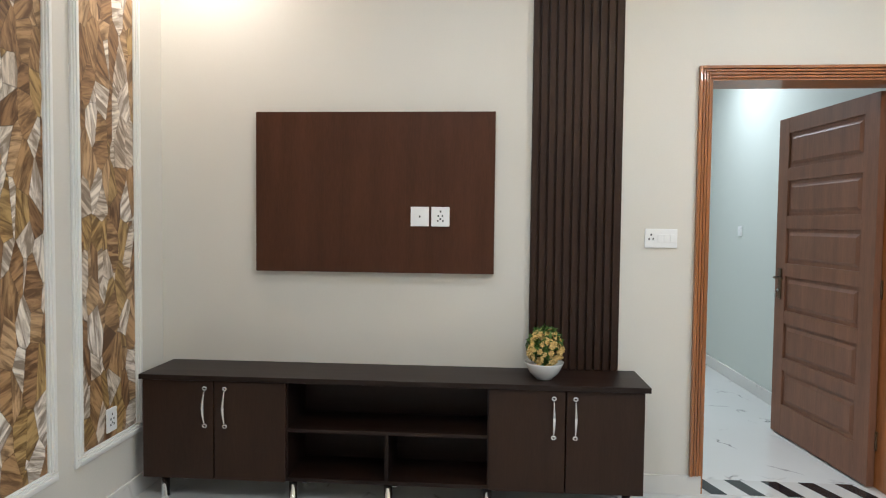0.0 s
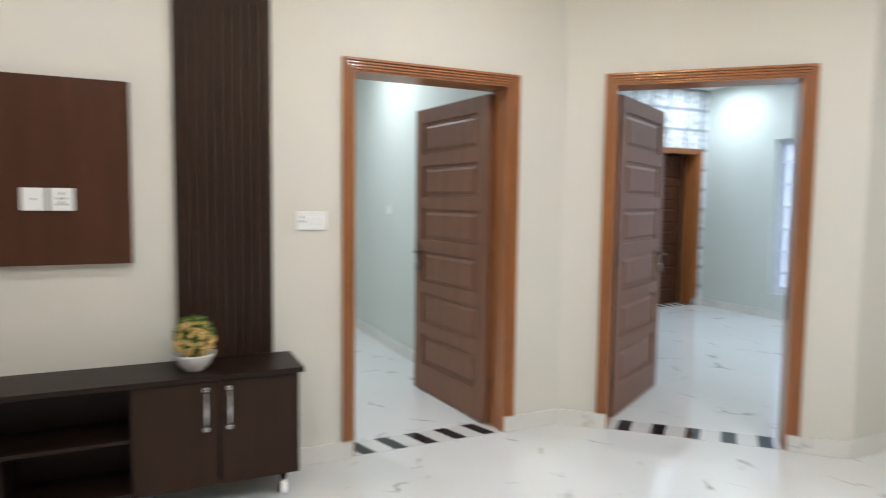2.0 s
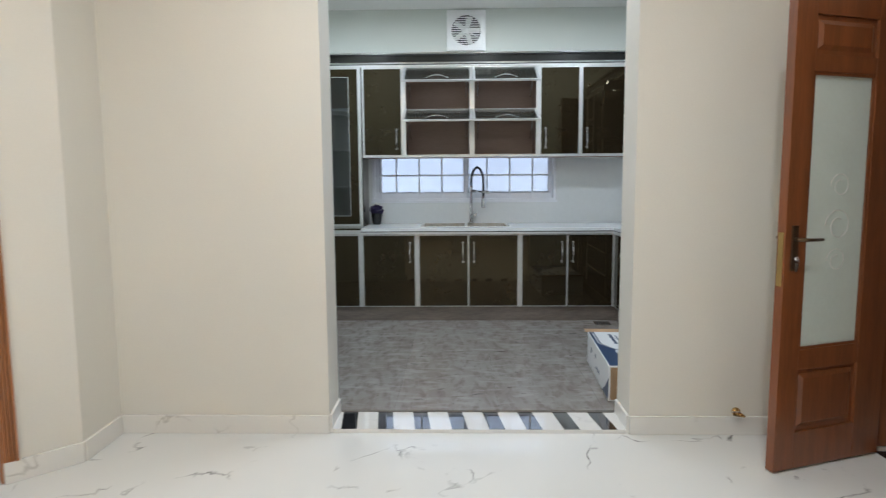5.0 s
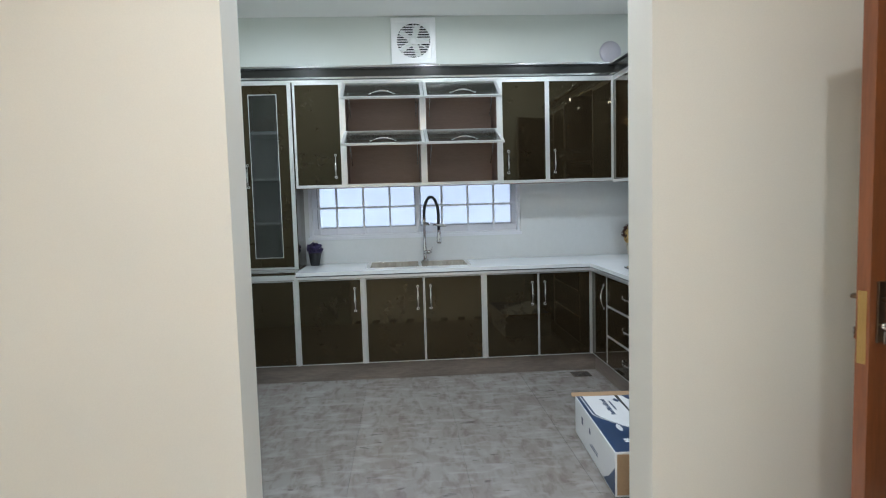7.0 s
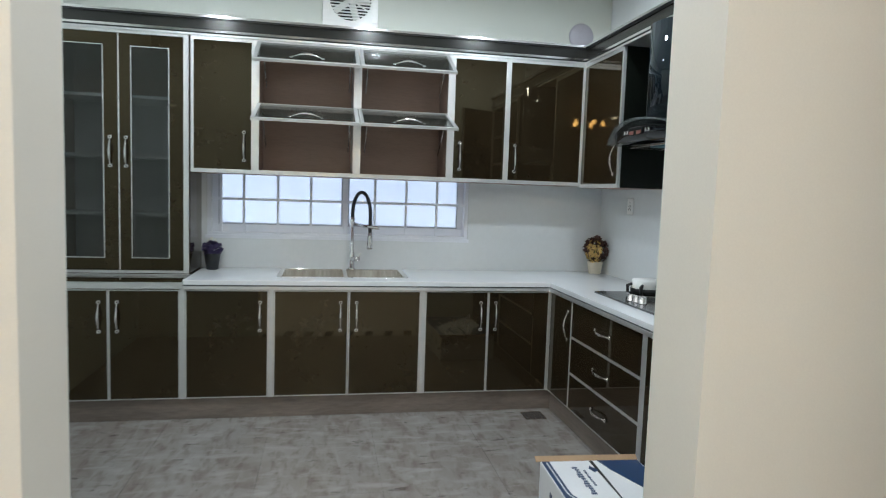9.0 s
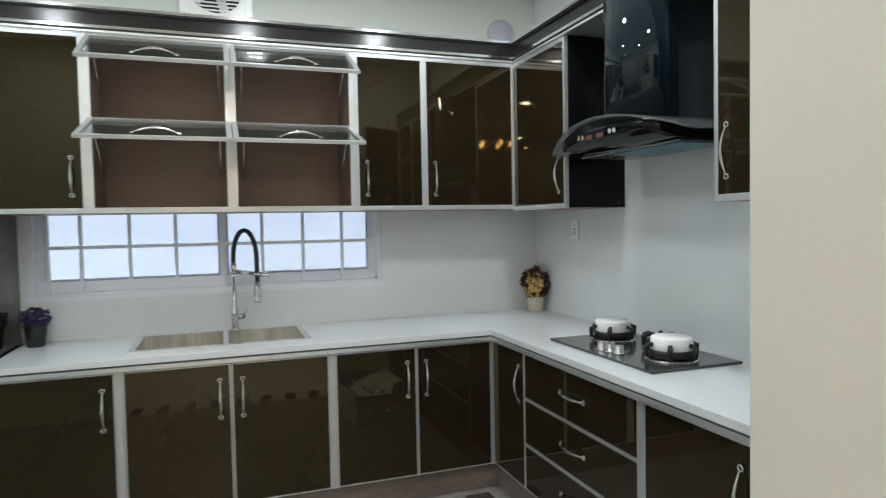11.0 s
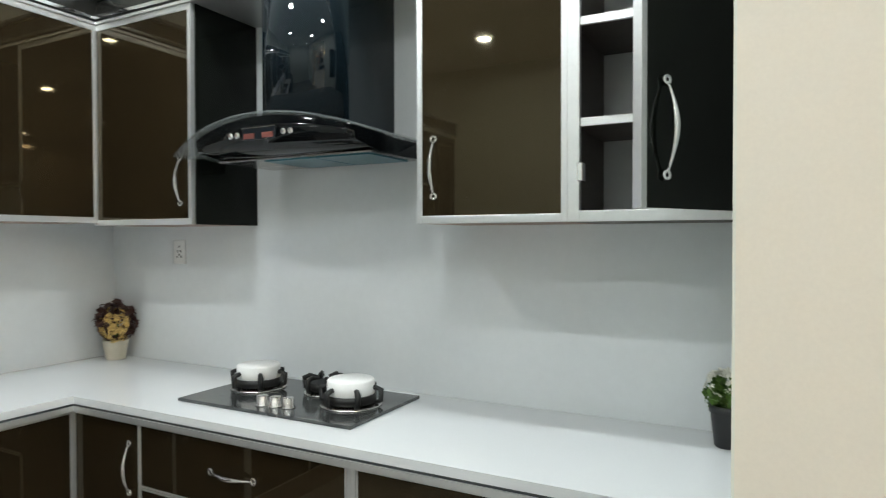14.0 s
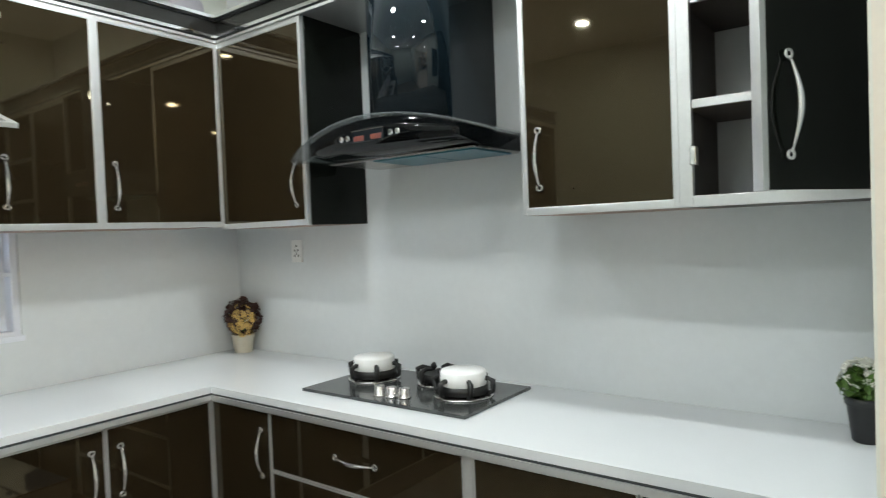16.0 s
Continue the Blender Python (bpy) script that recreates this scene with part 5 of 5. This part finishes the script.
def cooker_hood():
    """Curved glass canopy, control fascia and a chimney with a rounded front."""
    xc = 6.45
    h = thing("cooker_hood", pose(xc, SOUTH_Y + 0.009, 0), "black cooker hood with curved glass canopy and round-fronted chimney", "cooker hood")
    # chimney, local x to the room's +x, y out of the wall
    prof = [(-0.217, 0.0), (-0.217, 0.288)]
    for k in range(13):
        a = math.pi * (1 - k / 12)
        prof.append((-0.046 + 0.171 * math.cos(a), 0.288 + 0.145 * math.sin(a)))
    prof += [(0.125, 0.288), (0.125, 0.0)]
    bm = prism(prof[::-1][:-1] + [prof[0]], 1.84, UT - 0.001)
    for f in bm.faces:
        f.smooth = abs(f.normal.z) < 0.5 and f.normal.y > 0.05
    part("chimney", bm, CHIMNEY, h)
    # canopy: an arched sheet, deeper in the middle
    bm = bmesh.new()
    n = 24
    rows = []
    for k in range(n + 1):
        u = -1 + 2 * k / n
        z = 1.775 + 0.10 * (1 - u * u)
        depth = 0.42 + 0.09 * (1 - u * u)
        rows.append([bm.verts.new((0.485 * u, y, z + dz)) for y in (0.02, depth) for dz in (0.0, 0.009)])
    for a, b in zip(rows, rows[1:]):
        for i, j in ((0, 1), (1, 3), (3, 2), (2, 0)):
            bm.faces.new((a[i], a[j], b[j], b[i])).smooth = i != 1
    bm.faces.new(rows[0][:2] + rows[0][:1:-1])
    bm.faces.new(rows[-1][:2] + rows[-1][:1:-1])
    bmesh.ops.recalc_face_normals(bm, faces=bm.faces[:])
    part("canopy", bm, HOOD_GLASS, h, "arched smoked glass canopy")
    # fascia under the front of the canopy
    bm = bmesh.new()
    rows = []
    for k in range(17):
        u = -1 + 2 * k / 16
        top_z = 1.775 + 0.10 * (1 - (0.71 * u) ** 2) - 0.002
        y = 0.40 + 0.085 * (1 - (0.71 * u) ** 2)
        rows.append([bm.verts.new(p) for p in ((0.345 * u, y, top_z), (0.345 * u, y - 0.010, 1.782 + 0.008 * (1 - u * u)), (0.345 * u, y - 0.14, 1.760), (0.345 * u, 0.05, 1.760), (0.345 * u, 0.05, top_z))])
    for a, b in zip(rows, rows[1:]):
        for i in range(5):
            bm.faces.new((a[i], a[(i + 1) % 5], b[(i + 1) % 5], b[i])).smooth = True
    bm.faces.new(rows[0])
    bm.faces.new(rows[-1][::-1])
    bmesh.ops.recalc_face_normals(bm, faces=bm.faces[:])
    box_part = part("fascia", bm, FASCIA, h)
    part("under_plate", boxes(((-0.34, 0.05, 1.753), (0.34, 0.34, 1.7595)), bevel=0.001), STEEL, h)
    for x0, x1 in ((-0.33, -0.11), (-0.105, 0.12)):
        part("filter", boxes(((x0, 0.09, 1.747), (x1, 0.335, 1.7525)), bevel=0.002), FILTER, h, "filter under blue protective film")
    screen = part("display", boxes(((-0.072, 0.482, 1.797), (0.072, 0.4905, 1.835)), bevel=0.001), BLACK_GLOSS, box_part, "small control display")
    part("trim", boxes(((-0.074, 0.482, 1.8355), (0.074, 0.492, 1.838))), STEEL, screen)
    for x in (-0.064, 0.016):
        part("digit_panel", boxes(((x, 0.486, 1.801), (x + 0.048, 0.4915, 1.819)), bevel=0.0005), DISPLAY, screen, "dim red digits panel")
    for x in (-0.13, -0.10, 0.10, 0.13):
        bm = lathe([(0.011, 0), (0.011, 0.008), (0.006, 0.011)], 14)
        part("knob", moved(bm, pose(x, 0.478, 1.818, -90)), CHROME, box_part)
    return h


cooker_hood()


def hob():
    """Glass hob with three burners, two still holding foam packing rings."""
    h = thing("gas_hob", pose(0, 0, CT), "black glass gas hob with three burners and chrome knobs", "hob")
    x0, x1, y0, y1 = 6.085, 6.838, -1.452, -1.028
    part("glass_top", boxes(((x0, y0, 0.001), (x1, y1, 0.012)), bevel=0.002), HOB_GLASS, h)
    for x, y, r in ((6.70, -1.285, 0.075), (6.235, -1.24, 0.075), (6.42, -1.33, 0.045)):
        b = part("burner", moved(lathe([(r + 0.03, 0.012), (r + 0.03, 0.016), (r + 0.012, 0.017), (r, 0.014), (r * 0.75, 0.014), (r * 0.75, 0.03), (r * 0.5, 0.034)], 28), pose(x, y, 0)), STEEL, h)
        part("burner_cap", moved(lathe([(r * 0.72, 0.028), (r * 0.72, 0.042), (r * 0.4, 0.046)], 24), pose(x, y, 0)), BLACK_IRON, b)
        part("pan_ring", moved(lathe([(r + 0.006, 0.024), (r + 0.012, 0.024), (r + 0.012, 0.052), (r + 0.006, 0.052)], 28), pose(x, y, 0)), BLACK_IRON, b)
        for k in range(6):
            a = 2 * math.pi * (k + 0.3) / 6
            c, s = math.cos(a), math.sin(a)
            pts = [(x + q * c, y + q * s, z) for q, z in ((r + 0.008, 0.02), (r + 0.03, 0.03), (r + 0.032, 0.066), (r + 0.012, 0.074), (r - 0.02, 0.07))]
            part("pan_support", add_tube(bmesh.new(), pts, [0.009, 0.009, 0.011, 0.009, 0.006], 6), BLACK_IRON, b)
    for k in range(3):
        bm = lathe([(0.024, 0.012), (0.024, 0.016), (0.0195, 0.018), (0.0195, 0.044), (0.017, 0.047), (0.004, 0.047)], 20)
        part("knob", moved(bm, pose(6.495 - 0.05 * k, -1.09 - 0.008 * k, 0)), STEEL, h, "ribbed chrome knob")
    return h


hob()
for x, y in ((6.70, -1.285), (6.235, -1.24)):
    fp = tagged(new("foam_block", solid("foam_block", lathe([(0.078, 0), (0.081, 0.004), (0.081, 0.05), (0.076, 0.056), (0.01, 0.0565)], 32), FOAM)), "round white foam packing block on a hob burner", "packing", "foam packing blocks")
    fp.matrix_world = pose(x, y, CT + 0.046)

socket_plate("socket", pose(7.41, SOUTH_Y + 0.008, 1.41, 0, 0, 180), 0.075, 0.11, "white five-pin socket on the tiled kitchen wall", FIVE_PIN)

# ---- kitchen: plants on the worktop ----
p1 = thing("flower_pot", pose(7.77, -1.44, CT), "cream pot of yellow flowers with dark red leaves", "plant")
part("pot", lathe([(0.042, 0), (0.045, 0.004), (0.058, 0.085), (0.060, 0.095), (0.054, 0.095), (0.05, 0.08), (0.01, 0.078)], 24), CREAM_POT, p1)
part("foliage", leaf_cloud(240, 0.09, 1.15, 0.022, 11, (0, 0, 0.178), 0.6), RED_LEAF, p1)
part("blossom", blossoms(72, 0.06, 1.3, 0.015, 12, (-0.03, 0.024, 0.168), 6, (-1, 0.8, 0)), YELLOW_BLOOM, p1)
part("stem", add_tube(bmesh.new(), [(0, 0, 0.07), (0, 0, 0.2)], 0.012, 6), GREEN_LEAF, p1)

p2 = thing("flower_pot", pose(7.775, 1.315, CT), "black pot of dark purple artificial flowers under the window", "plant")
part("pot", lathe([(0.036, 0), (0.039, 0.004), (0.052, 0.10), (0.056, 0.11), (0.051, 0.11), (0.047, 0.095), (0.01, 0.092)], 24), BLACK_POT, p2)
part("blossom", blossoms(110, 0.062, 0.8, 0.014, 21, (0, 0, 0.14), 7), PURPLE_BLOOM, p2)
part("foliage", leaf_cloud(110, 0.056, 0.8, 0.014, 22, (0, 0, 0.13), 0.4), PURPLE_BLOOM, p2)
part("white_blossom", blossoms(9, 0.03, 0.9, 0.012, 23, (0, 0, 0.185), 6, (0, 0, 1)), WHITE_BLOOM, p2)

p3 = thing("flower_pot", pose(5.066, -1.39, CT), "black tapered pot of small white flowers and green leaves", "plant")
part("pot", lathe([(0.031, 0), (0.034, 0.004), (0.045, 0.095), (0.049, 0.097), (0.049, 0.117), (0.044, 0.117), (0.041, 0.10), (0.01, 0.098)], 24), BLACK_POT, p3)
part("foliage", leaf_cloud(300, 0.055, 0.85, 0.014, 31, (0.006, 0, 0.148), 0.3), GREEN_LEAF, p3)
part("blossom", blossoms(40, 0.05, 0.85, 0.012, 32, (0.006, 0, 0.17), 6, (0, 0.3, 1)), WHITE_BLOOM, p3)

# ---- kitchen: wall fixtures ----
fan = thing("exhaust_fan", pose(BACK_X, 0.4215, 2.7745, 0, 0, -90), "white square exhaust fan with a round louvred grille", "fan")
part("frame", boxes(((-0.19, -0.03, -0.19), (0.19, 0.0, -0.15)), ((-0.19, -0.03, 0.15), (0.19, 0.0, 0.19)), ((-0.19, -0.03, -0.15), (-0.15, 0.0, 0.15)), ((0.15, -0.03, -0.15), (0.19, 0.0, 0.15)), bevel=0.004), PLASTIC, fan)
bm = bmesh.new()
inner = [bm.verts.new((0.142 * math.cos(a), -0.026, 0.142 * math.sin(a))) for a in (2 * math.pi * k / 32 for k in range(32))]
outer = [bm.verts.new((max(-0.152, min(0.152, 0.24 * math.cos(a))), -0.026, max(-0.152, min(0.152, 0.24 * math.sin(a))))) for a in (2 * math.pi * k / 32 for k in range(32))]
for k in range(32):
    bm.faces.new((inner[k], inner[(k + 1) % 32], outer[(k + 1) % 32], outer[k]))
part("front_plate", bm, PLASTIC, fan)
part("cavity", moved(lathe([(0.15, 0.0), (0.15, 0.003)], 32), pose(0, -0.002, 0, 90)), HOLE, fan)
for k in range(13):
    z = -0.124 + k * 0.0207
    w = math.sqrt(max(0.0, 0.143 ** 2 - z * z))
    part("louvre", moved(boxes(((-w, -0.011, -0.0035), (w, 0.006, 0.0022))), pose(0, -0.02, z, 30)), PLASTIC, fan)
for k in range(5):
    part("blade", moved(boxes(((0.025, -0.012, -0.03), (0.135, -0.009, 0.03)), bevel=0.001), pose(0, 0, 0, 0, 72 * k, 0) @ pose(0, 0, 0, 20)), PLASTIC, fan)
part("hub", moved(lathe([(0.03, 0.0), (0.03, 0.006), (0.01, 0.008)], 20), pose(0, -0.026, 0, 90)), PLASTIC, fan)
for k in range(3):
    part("spoke", moved(boxes(((0.0, -0.03, -0.004), (0.145, -0.024, 0.004))), pose(0, 0, 0, 0, 120 * k + 30, 0)), PLASTIC, fan)

cap = tagged(new("duct_cap", solid("duct_cap", lathe([(0.095, 0), (0.095, 0.01), (0.088, 0.02), (0.02, 0.022)], 32), SHADED_PLASTIC)), "round duct cover on the kitchen wall, shade put into its lilac-grey", "duct cover")
cap.matrix_world = pose(BACK_X, -1.29, 2.660, 0, -90, 0)

# ---- kitchen: carton on the floor ----
bx = thing("cardboard_box", pose(5.555, -0.635, KF, 0, 0, -3), "large white and navy carton lying on the kitchen floor", "carton")
BL, BW, BH = 0.415, 0.235, 0.215
part("carton", boxes(((-BL, -BW, 0), (BL, BW, BH)), bevel=0.004), CARD_WHITE, bx)
part("end_card", boxes(((-BL - 0.003, -BW + 0.01, 0.01), (-BL + 0.002, BW - 0.01, BH - 0.01))), CARD_RAW, bx, "bare brown cardboard end")


def band_edge(u):
    """Where the navy band ends across the lid, for u from the near end (0) to the far end (1)."""
    return 0.195 - 0.43 * max(0.0, 0.62 - u) ** 1.35 / 0.62 ** 1.35


us = [k / 18 for k in range(19)]
outline = [(-BL + 0.006, BW - 0.005)] + [(-BL + 0.006 + u * (2 * BL - 0.012), band_edge(u)) for u in us] + [(BL - 0.006, BW - 0.005)]
part("navy_print", prism(outline, BH, BH + 0.0015), CARD_BLUE, bx, "navy swoosh print")
line = [(-BL + 0.03 + u * (2 * BL - 0.05), band_edge(u) + 0.012) for u in us[2:]]
part("swoosh_line", prism(line + [(x, y + 0.006) for x, y in line[::-1]], BH + 0.0016, BH + 0.0022), CARD_WHITE, bx, "thin white line along the swoosh")
part("navy_corner", prism([(BL - 0.006, -BW + 0.006), (BL - 0.006, -0.035), (BL - 0.10, -0.060), (0.12, -0.14), (0.06, -BW + 0.006)], BH, BH + 0.0015), CARD_BLUE, bx, "navy corner print")
part("pale_stripe", prism([(BL - 0.008, -0.012), (BL - 0.008, 0.006), (BL - 0.40, 0.000), (BL - 0.40, -0.006)], BH, BH + 0.001), HOLE, bx)
for k in range(12):
    part("print_mark", boxes(((0.33 - 0.022 * k, 0.085, BH), (0.345 - 0.022 * k, 0.085 + (0.026, 0.018, 0.018, 0.024)[k % 4], BH + 0.0012))), CARD_BLUE, bx)
for k in range(9):
    part("small_mark", boxes(((0.30 - 0.017 * k, 0.058, BH), (0.311 - 0.017 * k, 0.068, BH + 0.0012))), CARD_BLUE, bx)
part("emblem", prism([(0.29, 0.02), (0.33, 0.035), (0.36, 0.02), (0.335, 0.012), (0.31, -0.005)], BH, BH + 0.0012), CARD_BLUE, bx)
oval = [(-0.11 + 0.045 * math.cos(a), 0.125 + 0.013 * math.sin(a)) for a in (2 * math.pi * k / 24 for k in range(24))]
part("oval_seal", prism(oval, BH + 0.0016, BH + 0.0024), CARD_WHITE, bx, "pale oval seal on the swoosh")
for x in (-0.30, -0.275):
    part("white_mark", boxes(((x, 0.11, BH + 0.0015), (x + 0.018, 0.15, BH + 0.0022))), CARD_WHITE, bx)
for a, b, c, d in ((-0.1, 0.06, 0.060, 0.066), (-0.1, 0.02, 0.074, 0.079), (0.22, 0.25, 0.11, 0.15), (0.05, 0.075, 0.12, 0.15)):
    part("side_print", boxes(((a, BW - 0.001, c), (b, BW + 0.0015, d))), CARD_BLUE, bx)
part("side_swoosh", moved(prism([(-BL, 0.0), (-BL + 0.2, 0.0), (-BL + 0.1, 0.05), (-BL, 0.13)], 0, 0.0015), pose(0, BW + 0.0015, 0.01, 90)), CARD_BLUE, bx)
part("top_flap", moved(boxes(((-0.003, -BW, 0), (0.0, BW + 0.02, 0.03))), pose(BL, 0, BH - 0.002, 0, 60, 0)), CARD_RAW, bx, "loose brown flap")

dr = thing("floor_drain", pose(7.15, -0.79, KF), "square steel floor drain in the kitchen corner", "drain")
part("frame", boxes(((-0.07, -0.07, 0), (0.07, -0.058, 0.004)), ((-0.07, 0.058, 0), (0.07, 0.07, 0.004)), ((-0.07, -0.058, 0), (-0.058, 0.058, 0.004)), ((0.058, -0.058, 0), (0.07, 0.058, 0.004))), STEEL, dr)
part("well", boxes(((-0.058, -0.058, 0.0005), (0.058, 0.058, 0.0015))), HOLE, dr)
for k in range(5):
    part("grate_bar", boxes(((-0.058, -0.046 + 0.021 * k, 0.001), (0.058, -0.036 + 0.021 * k, 0.004))), STEEL, dr)

# ---- kitchen floor tiles ----
floor_bed = bpy.data.objects["kitchen_floor"]
TW, TL, J = 0.6, 0.6, 0.0007
tile_mesh = solid("tile", moved(boxes(((J, J, -0.006), (TW - J, TL - J, 0.0)), bevel=0.0008), Matrix.Identity(4)), GREY_TILE)
for i in range(5):
    for j in range(7):
        x, y = KW2 + 0.006 + i * TW, SOUTH_Y + 0.005 + j * TL
        w, l = min(TW, BACK_X - x), min(TL, NORTH_Y - y)
        if w < 0.05 or l < 0.05:
            continue
        if w < TW - 0.001 or l < TL - 0.001:
            me = solid("tile", boxes(((J, J, -0.006), (w - J, l - J, 0.0))), GREY_TILE)
        else:
            me = tile_mesh
        t = new("tile", me)
        t.parent = floor_bed
        t.location = (x, y, KF)
